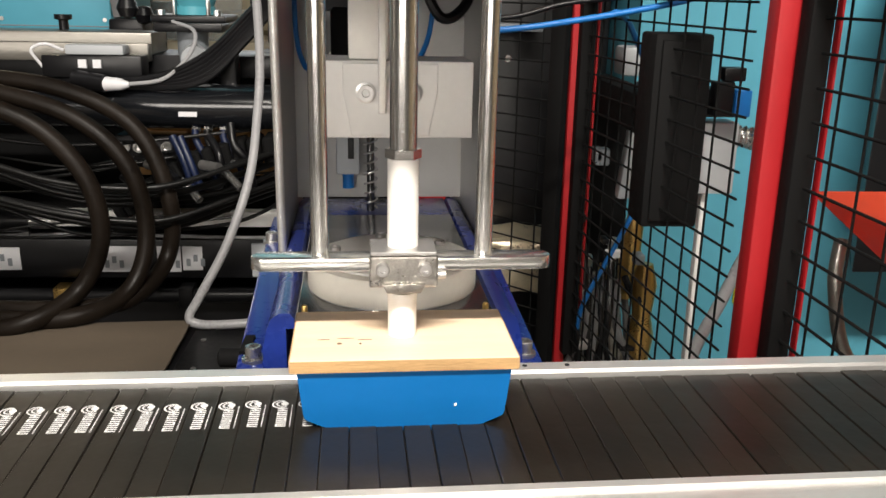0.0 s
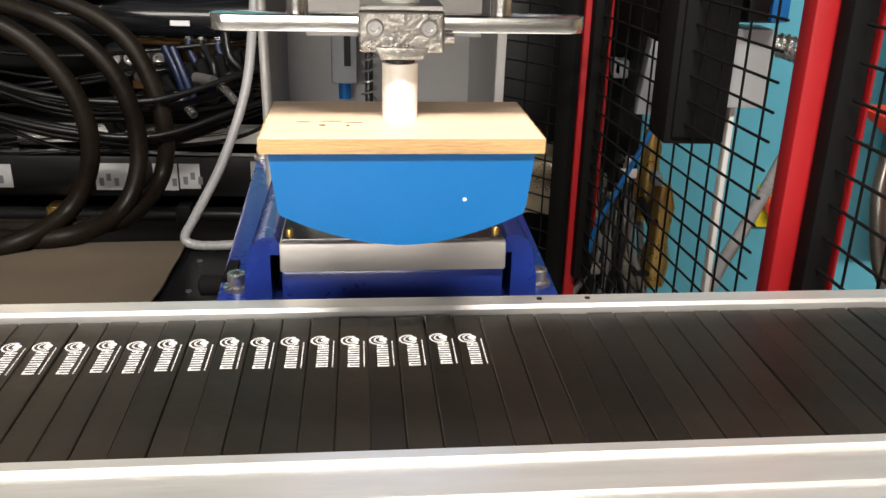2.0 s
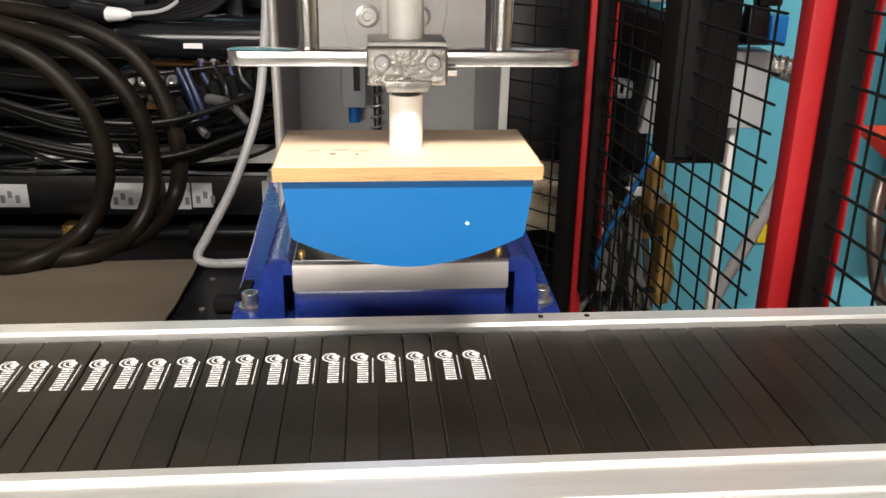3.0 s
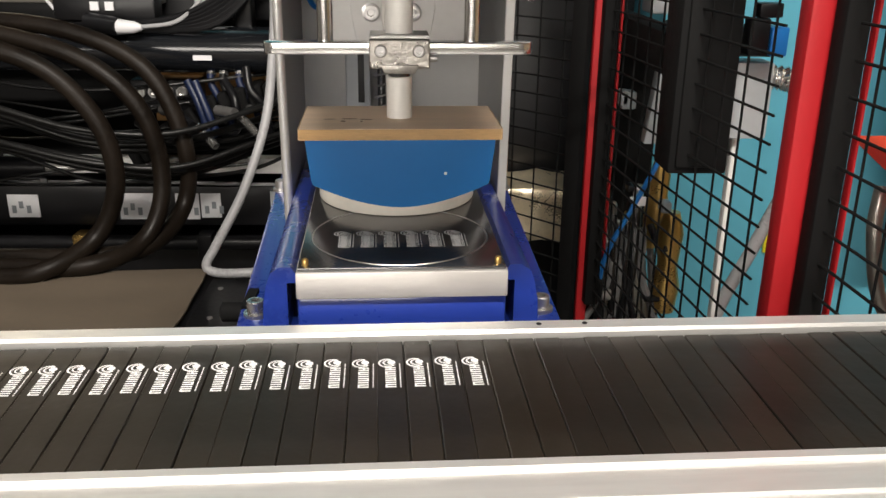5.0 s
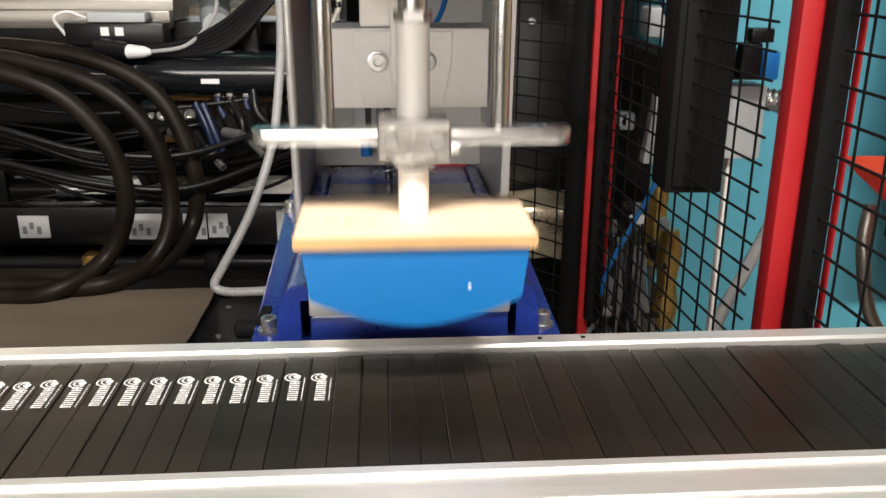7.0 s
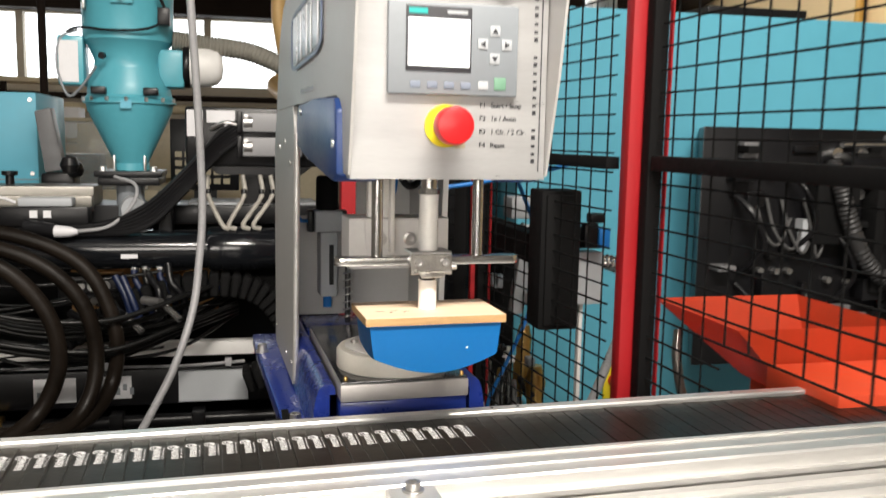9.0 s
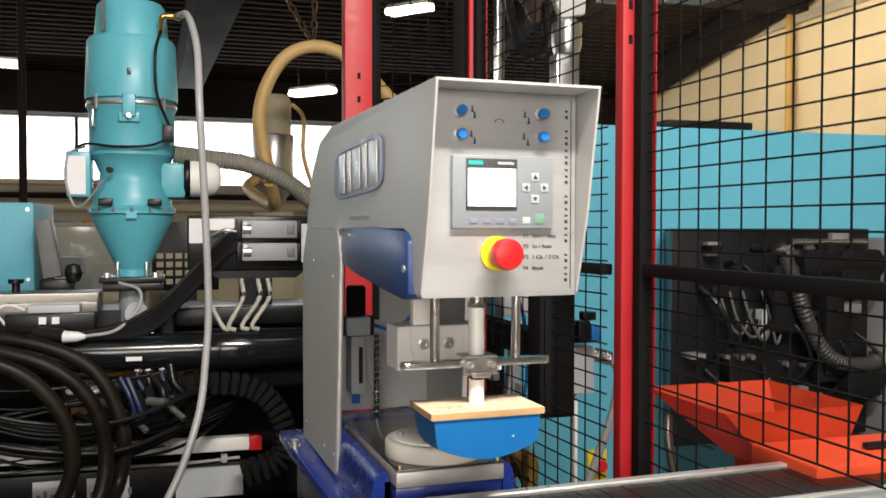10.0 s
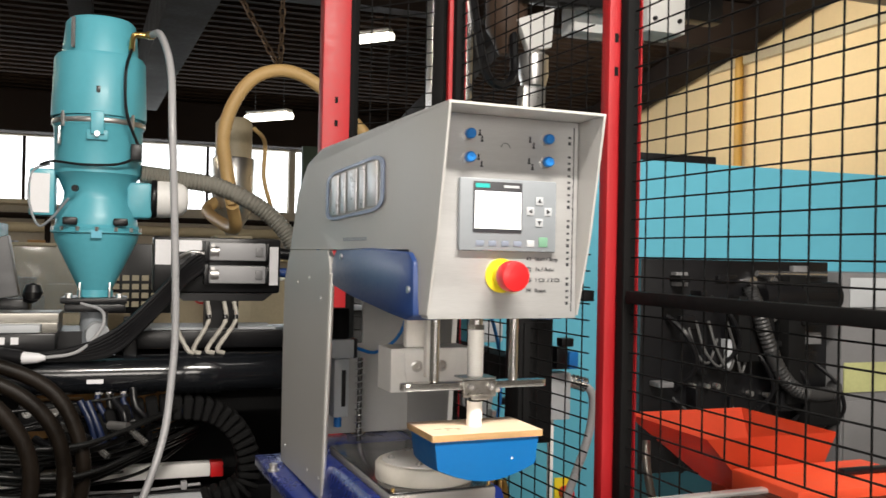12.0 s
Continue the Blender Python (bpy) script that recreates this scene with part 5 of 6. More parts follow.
    for a in range(200, 345, 24):
        p = (cx + 0.139 * math.cos(radians(a)), cy + 0.139 * math.sin(radians(a)))
        part("rim_bolt", rod((*p, 1.346), (*p, 1.358), 0.006, 8), STEEL, t)
    part("cone_rim", lathe(((0.128, 1.338), (0.141, 1.341), (0.141, 1.346), (0.128, 1.3465)), 48, m, caps=False), TEAL, t)
    for a in (225, 315):
        p = (cx + 0.146 * math.cos(radians(a)), cy + 0.146 * math.sin(radians(a)))
        part("toggle_clip", rod((p[0], p[1], 1.655), (p[0], p[1], 1.70), 0.006, 8), STEEL, t)
    part("gauge_plug", rod((cx - 0.06, cy - 0.125, 1.47), (cx - 0.063, cy - 0.138, 1.47), 0.010, 12), BLACK, t)
    part("motor_slot", box(cx - 0.006, cx + 0.006, cy - 0.1475, cy - 0.143, 1.755, 1.775, 0.001), BLACK, t)
    t.scale = (0.94, 0.94, 1.0)
    part("sight_glass", rod((cx + 0.01, cy - 0.085, 1.04), (cx + 0.015, cy - 0.115, 1.035), 0.036, 24), GREY_LIGHT, th)


hopper()


def drive_motor():
    t = thing("drive_motor", pose(-0.16, 1.85, 1.15), "black servo drive block with grey motors and labels", "motor")
    part("body", box(-0.36, 0.02, 1.80, 1.98, 1.165, 1.335, 0.008), BLACK, t)
    part("motor_top", box(-0.20, -0.03, 1.765, 1.7995, 1.265, 1.32, 0.005), SERVO_GREY, t)
    part("motor_low", box(-0.20, -0.03, 1.765, 1.7995, 1.195, 1.25, 0.005), SERVO_GREY, t)
    for z in (1.2225, 1.2925):
        part("flange_plate", box(-0.215, -0.2005, 1.758, 1.7995, z - 0.03, z + 0.03, 0.002), BLACK, t)
        part("flange_bolt", rod((-0.19, 1.7645, z + 0.018), (-0.19, 1.757, z + 0.018), 0.006, 8), STEEL, t)
        part("gearbox", rod((-0.196, 1.775, z), (-0.172, 1.775, z), 0.019, 16), STEEL, t)
        part("plug_head", box(-0.062, -0.040, 1.7595, 1.7645, z - 0.014, z + 0.014, 0.002), MOTOR_GREY, t)
        part("end_cap", box(-0.0295, -0.0185, 1.768, 1.7995, z - 0.026, z + 0.026, 0.003), BLACK, t)
    part("top_clamp", tube([(-0.29, 1.79, 1.27), (-0.25, 1.77, 1.29), (-0.21, 1.77, 1.285)], 0.006, 8), STEEL, t)
    part("end_label", box(-0.015, 0.012, 1.795, 1.7985, 1.19, 1.31), LABEL, t, smooth=False)
    for x0, x1, z0, z1 in ((-0.355, -0.31, 1.25, 1.325), (-0.30, -0.22, 1.29, 1.325), (-0.25, -0.215, 1.24, 1.285)):
        part("label", box(x0, x1, 1.7955, 1.7985, z0, z1), LABEL, t, smooth=False)
    part("foot", prism([(-0.30, 1.164), (0.0, 1.164), (-0.03, 1.14), (-0.27, 1.14)], "y", 1.81, 1.97), BLACK, t, smooth=False)
    part("stand", box(-0.20, -0.10, 1.86, 1.95, 1.052, 1.139), BLACK, t, smooth=False)
    part("plug", rod((0.02, 1.85, 1.29), (0.09, 1.85, 1.285), 0.018, 14), BLACK, t)
    part("plug", rod((0.02, 1.85, 1.23), (0.08, 1.85, 1.225), 0.015, 14), BLUE_ARM, t)
    for k in range(6):
        o = 0.011 * k
        part("cable", tube([(-0.20, 1.79 - 0.004 * k, 1.30 - o), (-0.27, 1.76, 1.25 - o), (-0.36, 1.74, 1.15 - o), (-0.47, 1.73, 1.05 - o), (-0.62, 1.74, 0.995 - 0.3 * o), (-0.9, 1.78, 0.985)], 0.009, 8, 6), BLACK, t)
    for x, x2 in ((-0.30, -0.26), (-0.20, -0.24), (-0.15, -0.20), (-0.12, -0.17)):
        part("braided_lead", tube([(x, 1.80, 1.138), (x + 0.003, 1.78, 1.08), (x2, 1.76, 1.0), (x2 + 0.02, 1.76, 0.985)], 0.0065, 8, 6, 0.0012), BRAID, t)
        part("cable_tie", rod((x + 0.002, 1.783, 1.098), (x + 0.003, 1.779, 1.086), 0.009, 10), BLACK, t)


drive_motor()

# three heavy hoses, the grey air tube, the energy chain and smaller leads
HOSE_ARCS = [
    [(-1.15, 1.34, 1.00), (-0.95, 1.31, 1.01), (-0.79, 1.30, 0.98), (-0.69, 1.30, 0.928), (-0.618, 1.30, 0.829), (-0.604, 1.30, 0.713), (-0.656, 1.30, 0.604), (-0.772, 1.30, 0.53), (-0.90, 1.31, 0.51), (-1.2, 1.33, 0.52)],
    [(-1.15, 1.36, 1.03), (-0.95, 1.34, 1.02), (-0.79, 1.33, 1.005), (-0.635, 1.32, 0.955), (-0.54, 1.32, 0.855), (-0.516, 1.32, 0.713), (-0.565, 1.32, 0.592), (-0.70, 1.34, 0.525), (-0.9, 1.36, 0.515), (-1.2, 1.36, 0.515)],
    [(-1.15, 1.42, 1.03), (-0.90, 1.40, 1.03), (-0.69, 1.38, 1.01), (-0.54, 1.37, 0.935), (-0.475, 1.36, 0.79), (-0.485, 1.36, 0.66), (-0.565, 1.37, 0.565), (-0.70, 1.40, 0.525), (-1.0, 1.42, 0.515)],
]
for pts, far in zip(HOSE_ARCS, (1.07, 1.11, 1.126)):
    # the arcs stand back from the deck, their lower ends lie on it
    bent = []
    for x, y, z in pts:
        k = 1 + (far - 1) * min(1, max(0, (z - 0.52) / 0.10))
        bent.append((x * k, (y + 0.43) * k - 0.43, 1.2 + (z - 1.2) * k))
    tagged(air_hose(bent, 0.0205, RUBBER, "thick worn black rubber hose bent in a wide arc", name="rubber_hose", steps=12), group="three thick hoses")
grey_tube = air_hose([(-0.385, 1.83, 1.942), (-0.355, 1.72, 1.92), (-0.33, 1.60, 1.80), (-0.325, 1.52, 1.62), (-0.312, 1.54, 1.35), (-0.304, 1.55, 1.08), (-0.313, 1.53, 0.93), (-0.330, 1.49, 0.80), (-0.375, 1.43, 0.665), (-0.43, 1.38, 0.56), (-0.452, 1.365, 0.518), (-0.43, 1.36, 0.502), (-0.36, 1.36, 0.502), (-0.28, 1.37, 0.505)], 0.0105, TUBE_GREY, "pale grey air tube hanging from the hopper", name="air_tube")
part("end_fitting", lathe(((0.013, -0.004), (0.013, 0.022), (0.0115, 0.028)), 14, rod_matrix((-0.385, 1.83, 1.942), (-0.355, 1.72, 1.92))), BRASS, grey_tube, "brass end fitting")
air_hose([(-0.40, 1.93, 1.53), (-0.30, 1.94, 1.52), (-0.16, 1.94, 1.50), (-0.02, 1.92, 1.43), (0.07, 1.90, 1.33), (0.10, 1.90, 1.2)], 0.026, HOSE_GREY, "grey spiral suction hose", ribs=0.003, name="suction_hose", steps=24)


def energy_chain():
    t = thing("energy_chain", pose(-0.3, 1.75, 0.5), "black link energy chain arching over the frame", "cable chain")
    line = smooth_path([(-0.72, 1.80, 0.66), (-0.60, 1.79, 0.72), (-0.48, 1.78, 0.79), (-0.30, 1.78, 0.825), (-0.16, 1.78, 0.80), (-0.08, 1.78, 0.70), (-0.08, 1.78, 0.58), (-0.2, 1.78, 0.53)], 5)
    for a, b in zip(line, line[1:]):
        d = b - a
        m = Matrix.Translation(a) @ d.to_track_quat("X", "Z").to_matrix().to_4x4()
        bm = bm_new()
        add_box(bm, 0.002, d.length - 0.002, -0.05, 0.05, -0.034, 0.034, 0.006, m, 1)
        part("link", bm, BLACK_MATT, t)


energy_chain()
random.seed(11)
for k in range(9):
    z = 0.87 - 0.016 * k
    y = 1.50 + 0.03 * (k % 5)
    air_hose([(-1.4, y + 0.1, z + 0.02), (-1.0, y + 0.02, z - 0.02), (-0.75, y, z - 0.08 + random.uniform(-0.02, 0.02)), (-0.55, y + 0.04, z - 0.10), (-0.38, y + 0.15, z - 0.07 + random.uniform(-0.03, 0.03)), (-0.22, y + 0.3, z - 0.03)],
             random.choice((0.005, 0.007, 0.009)), LEAD_GLOSS, "loose black hydraulic lead sagging across the frame", "cable", name="cable")
random.seed(31)
for k in range(7):
    x0, z = random.uniform(-1.5, -0.95), random.uniform(0.64, 0.90)
    sag = random.uniform(0.03, 0.10)
    air_hose([(x0, 1.72, z), (x0 + 0.22, 1.70, z - 0.4 * sag), (x0 + 0.42, 1.69 + 0.01 * (k % 4), z - sag), (x0 + 0.62, 1.70, z - 0.8 * sag + random.uniform(-0.02, 0.03)), (-0.36 + random.uniform(-0.1, 0.1), 1.80, z - 0.02)],
             random.choice((0.003, 0.004, 0.005)), LEAD_GLOSS, "thin glossy black lead sagging across the frame", "cable", name="cable")


def manifold():
    t = thing("hydraulic_manifold", pose(-0.55, 1.85, 0.75), "black hydraulic manifold with ports and pipe bends", "manifold")
    blk = part("block", box(-0.72, -0.55, 1.82, 1.90, 0.76, 0.845, 0.004), BLACK, t)
    for x in (-0.695, -0.66, -0.625, -0.59):
        part("port", lathe(((0.014, 0), (0.014, 0.012), (0.008, 0.012), (0.007, 0.002)), 12, rod_matrix((x, 1.8195, 0.815), (x, 0, 0.815))), STEEL, blk)
    for k, (x, z) in enumerate(((-0.50, 0.80), (-0.47, 0.79), (-0.43, 0.81))):
        part("pipe", tube([(x, 1.80, 0.90), (x - 0.005, 1.77, 0.85), (x + 0.02, 1.76, z), (x + 0.045, 1.77, z - 0.07), (x + 0.03, 1.80, z - 0.11)], 0.009, 10), (DARK_BLUE_LEAD, LEAD_GLOSS, DARK_BLUE_LEAD)[k], t)
        part("nut", lathe(((0.013, 0), (0.013, 0.018)), 6, rod_matrix((x - 0.003, 1.785, 0.88), (x - 0.005, 1.77, 0.855))), CHROME, t, smooth=False)
    part("cross_pipe", tube([(-0.56, 1.76, 0.795), (-0.46, 1.74, 0.785), (-0.38, 1.74, 0.80), (-0.31, 1.76, 0.815), (-0.25, 1.80, 0.815)], 0.008, 10), LEAD_GLOSS, t)
    part("coupling", lathe(((0.014, 0), (0.016, 0.01), (0.016, 0.04), (0.012, 0.05)), 14, rod_matrix((-0.30, 1.765, 0.815), (-0.2, 1.79, 0.815))), DARK_BLUE_LEAD, t)
    part("elbow", tube([(-0.41, 1.74, 0.89), (-0.40, 1.72, 0.84), (-0.37, 1.72, 0.80), (-0.36, 1.74, 0.73)], 0.010, 10), BLACK, t)


manifold()
for k, (x, z) in enumerate(((-0.60, 0.80), (-0.57, 0.79), (-0.52, 0.76), (-0.47, 0.80), (-0.66, 0.77), (-0.42, 0.79))):
    solo("pipe_union", rod((x, 1.66, z), (x + 0.05, 1.62, z - 0.02 * (k % 3)), 0.012 - 0.001 * (k % 3), 10), (STEEL, BLACK, CHROME)[k % 3], "small steel pipe union among the leads", "fitting", "pipe unions")
air_hose([(-0.55, 1.72, 0.86), (-0.52, 1.70, 0.80), (-0.50, 1.70, 0.72)], 0.010, DARK_BLUE_LEAD, "dark blue hydraulic lead bent downwards", name="hose")
air_hose([(-0.53, 1.71, 0.86), (-0.50, 1.69, 0.79), (-0.48, 1.69, 0.73)], 0.010, DARK_BLUE_LEAD, "dark blue hydraulic lead", name="hose")
air_hose([(-0.46, 1.72, 0.86), (-0.43, 1.68, 0.82), (-0.43, 1.68, 0.75), (-0.47, 1.68, 0.74)], 0.010, BLACK, "black hydraulic lead in a tight bend", name="hose")

# the low deck with brown canvas, and the black plate under the press
bm = bm_new()
bmesh.ops.create_grid(bm, x_segments=50, y_segments=26, size=1, matrix=Matrix.Translation((-1.38, 0.83, 0.5)) @ Matrix.Diagonal((0.93, 0.555, 1, 1)))
for v in bm.verts:
    v.co.z += 0.010 * noise.noise(Vector((v.co.x * 3, v.co.y * 14, 0)))
bmesh.ops.solidify(bm, geom=bm.faces[:], thickness=0.004)
solo("canvas_sheet", bm, BROWN_CLOTH, "creased brown canvas sheet spread over the deck", "cloth")
solo("deck_table", box(-2.4, -0.40, 0.26, 1.40, 0.44, 0.484), BLACK, "low black machine deck under the canvas", "deck", smooth=False)


def press_table():
    t = thing("press_stand", pose(0, 0.5, 0), "black steel stand plate carrying the press", "stand")
    part("knob", lathe(((0.009, 0), (0.009, 0.02), (0.006, 0.022)), 14, rod_matrix((-0.151, 0.30, 0.88), (-0.3, 0.30, 0.88))), BLACK_MATT, t)
    part("knob_block", box(-0.15, -0.141, 0.28, 0.32, 0.80, 0.895), BLACK_MATT, t, smooth=False)
    part("top", box(-0.44, 0.14, 0.42, 1.36, 0.44, 0.488, 0.003), BLACK, t)
    part("pedestal", box(-0.14, 0.10, 0.22, 0.86, 0.489, 0.868, 0.003), BLACK, t)
    part("leg", box(-0.3, -0.24, 0.5, 0.56, 0, 0.439), BLACK, t, smooth=False)
    part("leg", box(0.04, 0.10, 1.2, 1.26, 0, 0.439), BLACK, t, smooth=False)
    part("leg", box(-0.3, -0.24, 1.2, 1.26, 0, 0.439), BLACK, t, smooth=False)
    part("leg", box(0.04, 0.10, 0.5, 0.56, 0, 0.439), BLACK, t, smooth=False)
    for p in ((-0.41, 1.3), (-0.40, 1.15)):
        part("screw", lathe(((0.006, 0.4882), (0.006, 0.491)), 10, pose(*p, 0)), STEEL, t)


press_table()

# ---- far things in the hall ----


def end_cover():
    t = thing("end_cover", pose(-1.07, 2.66, 1.07), "light blue machine cover at the end of the slide", "cover")
    part("shell", box(-1.25, -0.885, 2.42, 2.9, 1.07, 1.385, 0.006), SKYBLUE, t, "light blue sheet shell")
    part("seam", box(-1.249, -0.886, 2.4175, 2.4197, 1.088, 1.091), GREY_PLASTIC, t, smooth=False)
    for x in (-1.22, -0.905):
        for z in (1.11, 1.36):
            part("screw", rod((x, 2.4198, z), (x, 2.416, z), 0.007, 10), STEEL, t)


end_cover()


def stop_lever():
    t = thing("stop_lever", pose(-0.8, 2.3, 1.05), "dark grey upright lever arm with a black ball foot", "lever")
    part("arm", prism([(-0.862, 1.32), (-0.81, 1.333), (-0.775, 1.13), (-0.835, 1.12)], "y", 2.27, 2.33, 0.006), MOTOR_GREY, t)
    part("foot", box(-0.845, -0.74, 2.25, 2.35, 1.066, 1.12, 0.008), BLACK, t)
    part("ball", lathe(((0.0, 1.105), (0.02, 1.112), (0.028, 1.133), (0.02, 1.155), (0.0, 1.16)), 18, pose(-0.735, 2.24, 0), caps=False), BLACK, t)
    part("pedestal", box(-0.85, -0.72, 2.24, 2.40, 0.0, 1.0655), BLACK, t, smooth=False)


stop_lever()
solo("black_cabinet", box(-2.4, -1.0, 2.45, 3.0, 0.0, 1.065, 0.006), BLACK, "black machine cabinet under a blue cover", "cabinet")


def far_hopper():
    t = thing("far_hopper", pose(0.1, 4.0, 1.3), "steel granulate dryer with a cream motor on top", "hopper")
    m = pose(0.10, 4.0, 0)
    part("drum", lathe(((0.03, 1.38), (0.11, 1.52), (0.115, 1.80), (0.11, 1.81)), 32, m), STEEL, t)
    part("motor", lathe(((0.10, 1.811), (0.10, 2.0), (0.08, 2.03), (0.0, 2.04)), 32, m, caps=False), CREAM_METAL, t)
    part("stand", box(0.0, 0.2, 3.9, 4.1, 0, 1.379), CREAM_METAL, t, smooth=False)
    part("lead", tube([(0.2, 3.95, 1.98), (0.26, 3.93, 1.9), (0.26, 3.93, 1.7), (0.32, 3.95, 1.5)], 0.012, 8), CREAM_HOSE, t)


far_hopper()
air_hose([(-0.006, 3.0, 1.502), (-0.036, 3.0, 1.662), (-0.051, 3.0, 1.799), (-0.014, 3.0, 1.941), (0.068, 3.0, 2.063), (0.183, 3.0, 2.113), (0.297, 3.0, 2.098), (0.405, 3.0, 2.031), (0.516, 3.0, 1.923), (0.63, 3.0, 1.786), (0.660, 3.0, 1.5)], 0.030, CREAM_HOSE, "cream coloured suction hose in a hanging loop", name="suction_hose")
air_hose([(-0.006, 3.0, 1.502), (0.024, 3.2, 1.402), (-0.05, 3.8, 1.5), (0.0, 3.96, 1.56)], 0.03, CREAM_HOSE, "cream coloured suction hose", name="suction_hose")


def chain(points):
    t = thing("hanging_chain", pose(*points[0]), "rusty hoist chain hanging from the roof", "chain", "hoist chains")
    a, b = Vector(points[0]), Vector(points[1])
    n = int((b - a).length / 0.042)
    for k in range(n):
        c = a.lerp(b, (k + 0.5) / n)
        ring = []
        for q in range(9):
            an = 2 * math.pi * q / 8
            ring.append(Vector((0.013 * math.cos(an), 0, 0.026 * math.sin(an))))
        m = Matrix.Translation(c) @ (b - a).to_track_quat("Z", "Y").to_matrix().to_4x4() @ pose(0, 0, 0, 0, 0, 90 * (k % 2) + 20)
        part("link", tube([m @ v for v in ring], 0.0045, 5, 2), CHAIN_MAT, t)


chain(((0.173, 3.0, 2.148), (-0.624, 3.0, 3.5)))
chain(((0.193, 3.0, 2.148), (0.213, 3.0, 3.5)))


def benches():
    random.seed(3)
    for k in range(7):
        x = -3.6 + k * 0.85
        h = random.uniform(0.95, 1.5)
        solo("far_cabinet", box(x, x + 0.7, 6.6, 7.3, 0, h, 0.01), (CREAM_METAL, GREY_LIGHT, CREAM_METAL)[k % 3], "cream metal machine cabinet far down the hall", "cabinet", "far cabinets")
    t = thing("conveyor_dryer", pose(-0.2, 4.6, 0), "cream machine with a perforated guard", "machine")
    part("body", box(-1.0, 0.7, 4.5, 5.2, 0, 1.12, 0.01), CREAM_METAL, t)
    part("guard", box(-1.1, -0.5, 4.4, 4.49, 1.0, 1.30, 0.004), CREAM_METAL, t)
    part("sign", rod((-0.02, 4.4985, 1.02), (-0.02, 4.49, 1.02), 0.05, 24), WHITE, t)
    part("sign_ring", lathe(((0.036, 0), (0.036, 0.004), (0.048, 0.004), (0.048, 0)), 24, rod_matrix((-0.02, 4.4895, 1.02), (-0.02, 0, 1.02)), caps=False), RED_PLASTIC, t)
    solo("vertical_pole", rod((-1.18, 4.0, 0), (-1.18, 4.0, 3.6), 0.02, 10), RAFTER, "thin dark steel pole", "pole")
    solo("dark_panel", box(0.78, 0.98, 5.6, 5.66, 0, 2.1), material("dark_green_paint", (0.03, 0.05, 0.03), 0.7), "dark green machine panel far down the hall", "panel", smooth=False)


benches()


def far_wall_things():
    random.seed(8)
    for z, r in ((1.62, 0.03), (1.5, 0.05), (1.22, 0.04)):
        solo("wall_pipe", rod((-5, 9.0 - r, z), (4, 9.0 - r, z), r, 12), CREAM_METAL if r > 0.03 else RAFTER, "long pipe running along the far hall wall", "pipe", "far wall pipes")
    t = thing("storage_rack", pose(-2.2, 8.2, 0), "steel storage rack with cartons far down the hall", "rack")
    for x in (-3.6, -2.4, -1.2):
        part("post", box(x, x + 0.05, 8.1, 8.15, 0, 1.75), RAFTER, t, smooth=False)
    for z in (0.6, 1.15, 1.7):
        part("shelf", box(-3.6, -1.15, 8.0, 8.5, z, z + 0.04), CREAM_METAL, t, smooth=False)
    for k in range(9):
        x = -3.5 + 0.27 * k
        solo("carton", box(x, x + random.uniform(0.15, 0.24), 8.05, 8.4, 1.19, 1.19 + random.uniform(0.12, 0.32), 0.004), (CARDBOARD, CREAM_METAL, LABEL, GREY_PLASTIC)[k % 4], "carton standing on the far storage rack", "carton", "cartons on the rack")
    g = thing("machine_guard", pose(-0.9, 3.4, 0), "machine with a clear guard and a red lamp", "machine")
    part("frame", box(-1.45, -0.55, 3.3, 3.9, 0, 1.0, 0.01), CREAM_METAL, g)
    part("guard", box(-1.35, -0.62, 3.3, 3.306, 1.001, 1.30, 0.002), CLEAR, g, "clear plastic guard")
    part("guard_rail", box(-1.36, -0.61, 3.29, 3.32, 1.3001, 1.315, 0.002), CREAM_METAL, g)
    for x, w, h, mat in ((-1.3, 0.16, 0.10, BLACK), (-1.1, 0.3, 0.06, MOTOR_GREY), (-1.05, 0.2, 0.15, BLACK), (-0.8, 0.14, 0.12, CREAM_METAL)):
        part("tool_block", box(x, x + w, 3.5, 3.7, 1.001, 1.001 + h, 0.004), mat, g)
    part("lamp", rod((-1.1, 3.32, 1.3005), (-1.1, 3.32, 1.34), 0.018, 12), RED_PLASTIC, g)
    part("control_panel", box(-0.52, -0.22, 3.3, 3.36, 1.0, 1.32, 0.004), BLACK, g)
    for i in range(6):
        for j in range(4):
            part("key", box(-0.50 + 0.042 * i, -0.47 + 0.042 * i, 3.295, 3.2998, 1.03 + 0.04 * j, 1.055 + 0.04 * j), CREAM_METAL, g, smooth=False)
    part("panel_foot", box(-0.42, -0.32, 3.32, 3.36, 0, 0.999), BLACK, g, smooth=False)


far_wall_things()

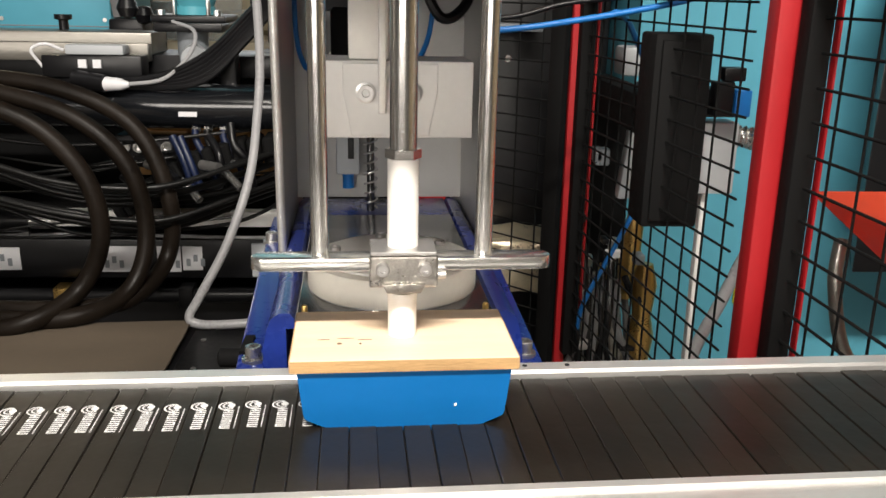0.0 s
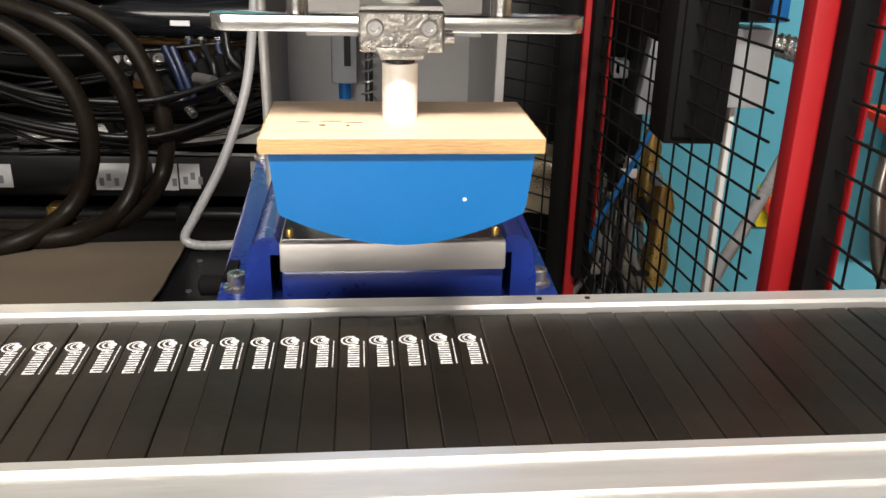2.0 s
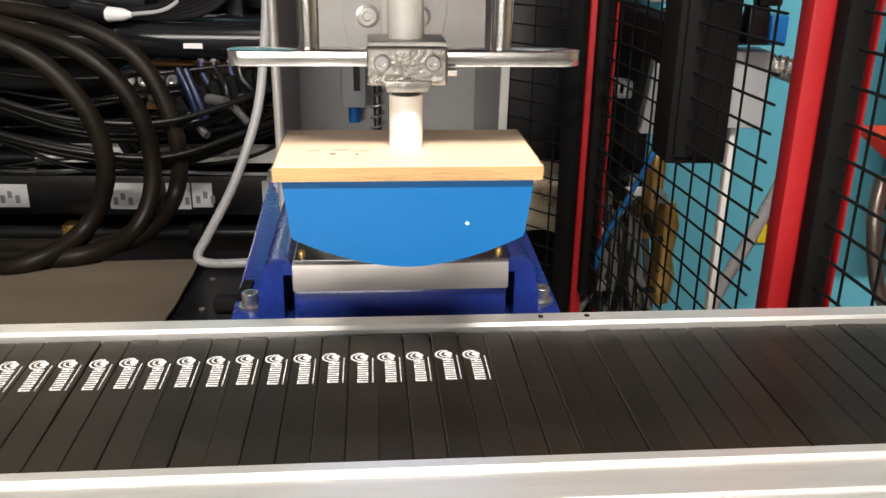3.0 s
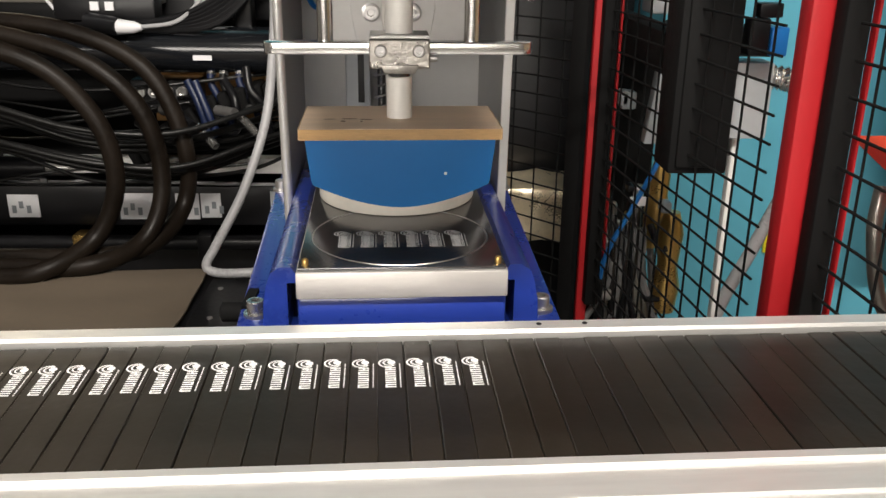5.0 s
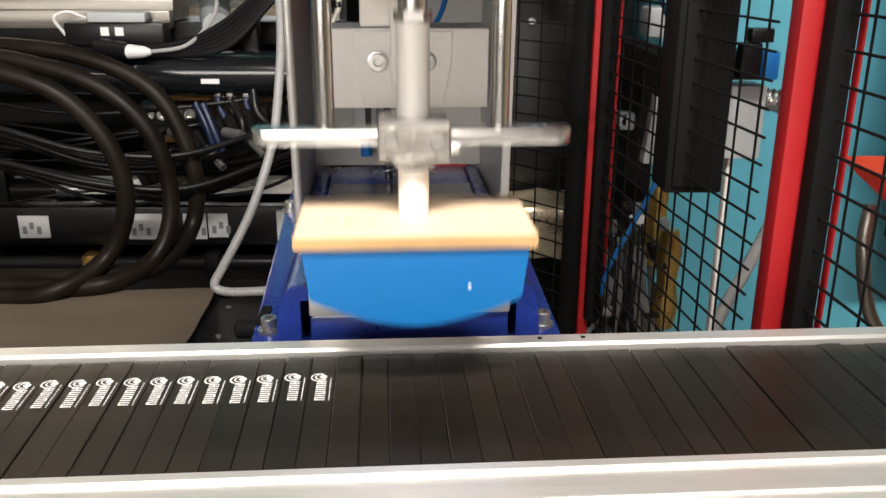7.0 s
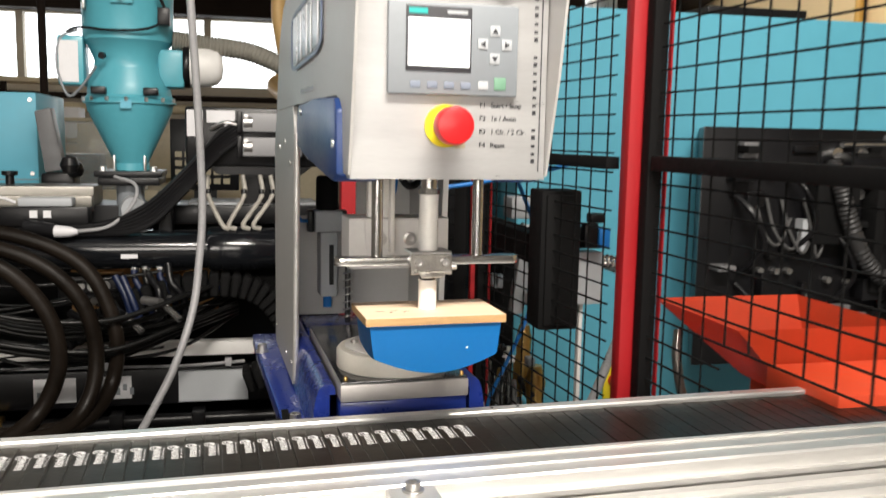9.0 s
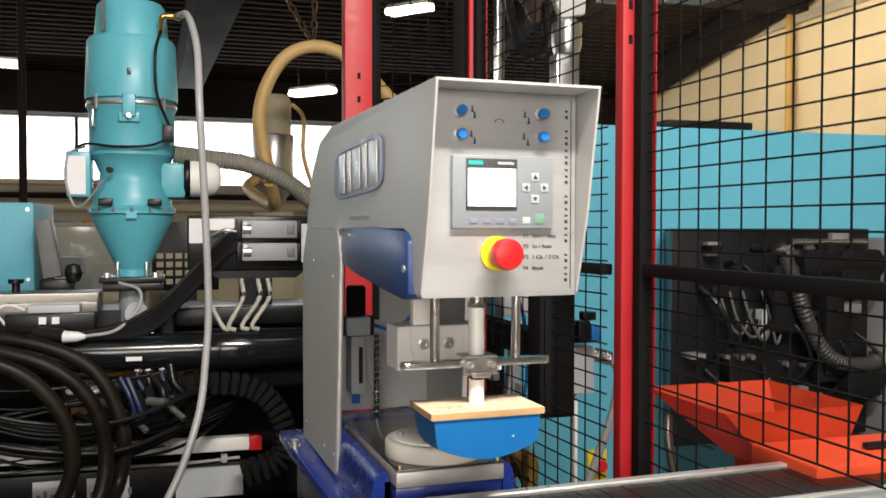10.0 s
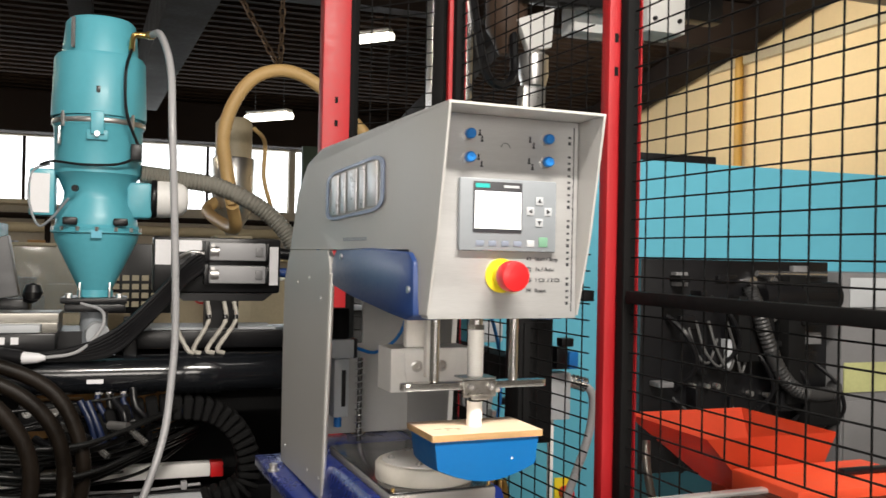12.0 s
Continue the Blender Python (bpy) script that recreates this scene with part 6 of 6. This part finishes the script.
# ---- what moves ----
RAM_ROWS = [  # seconds, forward shift, height shift
    (0.0, 0.0245, -0.0992), (0.1, 0.0245, -0.0992), (0.2, 0.0245, -0.0824), (0.3, 0.0245, -0.053), (0.4, 0.0245, -0.0278), (0.5, 0.0245, -0.0152), (0.6, 0.0245, -0.011), (1.0, 0.0245, -0.011),
    (3.2, 0.0245, -0.011), (3.7, 0.0245, -0.011), (4.4, 0.1765, -0.0152), (4.8, 0.1765, -0.0163), (5.0, 0.1765, -0.0163), (5.1, 0.1765, -0.0173), (5.2, 0.1765, -0.0299), (5.3, 0.1765, -0.053),
    (5.4, 0.1765, -0.0625), (5.5, 0.1765, -0.0667), (5.6, 0.1765, -0.0667), (5.7, 0.1765, -0.053), (5.8, 0.1765, -0.0309), (5.9, 0.1755, -0.0194), (6.0, 0.1705, -0.0183), (6.2, 0.1165, -0.0131),
    (6.4, 0.0605, -0.011), (6.6, 0.0385, -0.011), (6.8, 0.0285, -0.011), (7.0, 0.018, -0.0315), (7.2, 0.018, -0.0987), (7.4, 0.018, -0.0987), (7.7, 0.02, -0.021), (8.0, 0.0067, -0.008),
    (12.0, 0.0067, -0.008)]
CUP_ROWS = [(0.0, 0.0), (3.6, 0.0), (4.4, 0.12), (5.9, 0.12), (6.1, 0.09), (6.3, 0.035), (6.5, 0.0), (12.0, 0.0)]
BELT_ROWS = [(0.0, 0.0), (5.55, 0.0), (5.65, -0.35), (5.8, -1.2), (6.0, -3.0), (6.2, -4.9), (6.35, -5.8), (6.5, -6.0), (12.0, -6.0)]


def motions():
    walk(RAM, [(t, LINE @ pose(0, dy, dz) @ LINE.inverted() @ PAD_REF) for t, dy, dz in RAM_ROWS])
    walk(SLIDE, [(t, LINE @ pose(0, dy - 0.0067, 0) @ LINE.inverted() @ SLIDE_REF) for t, dy, dz in RAM_ROWS])
    walk(CUP, [(t, LINE @ pose(0, dy, 0) @ LINE.inverted() @ CUP_REF) for t, dy in CUP_ROWS])
    for ob, m in STICKS:
        walk(ob, [(t, LINE @ pose(k * PITCH, 0, 0) @ LINE.inverted() @ m) for t, k in BELT_ROWS])
    # the ink: drawn up from the plate by the pad, then laid on the next six sticks
    for k, ob in enumerate(PRINTS):
        x = LAST + (k - 5) * PITCH
        rows = [(0.0, LINE @ pose(x - 0.0, 0.243, 0.9698)), (5.5, LINE @ pose(x, 0.243, 0.9698))]
        for t, dy, dz in RAM_ROWS:
            if 5.6 <= t <= 7.2:
                rows.append((t, LINE @ pose(x, PRINT_Y + dy + 0.012, 0.936 + 0.0845 + dz)))
        rows += [(7.3, LINE @ pose(x, PRINT_Y, STICK_TOP + 0.0004)), (12.0, LINE @ pose(x, PRINT_Y, STICK_TOP + 0.0004))]
        walk(ob, rows)


motions()
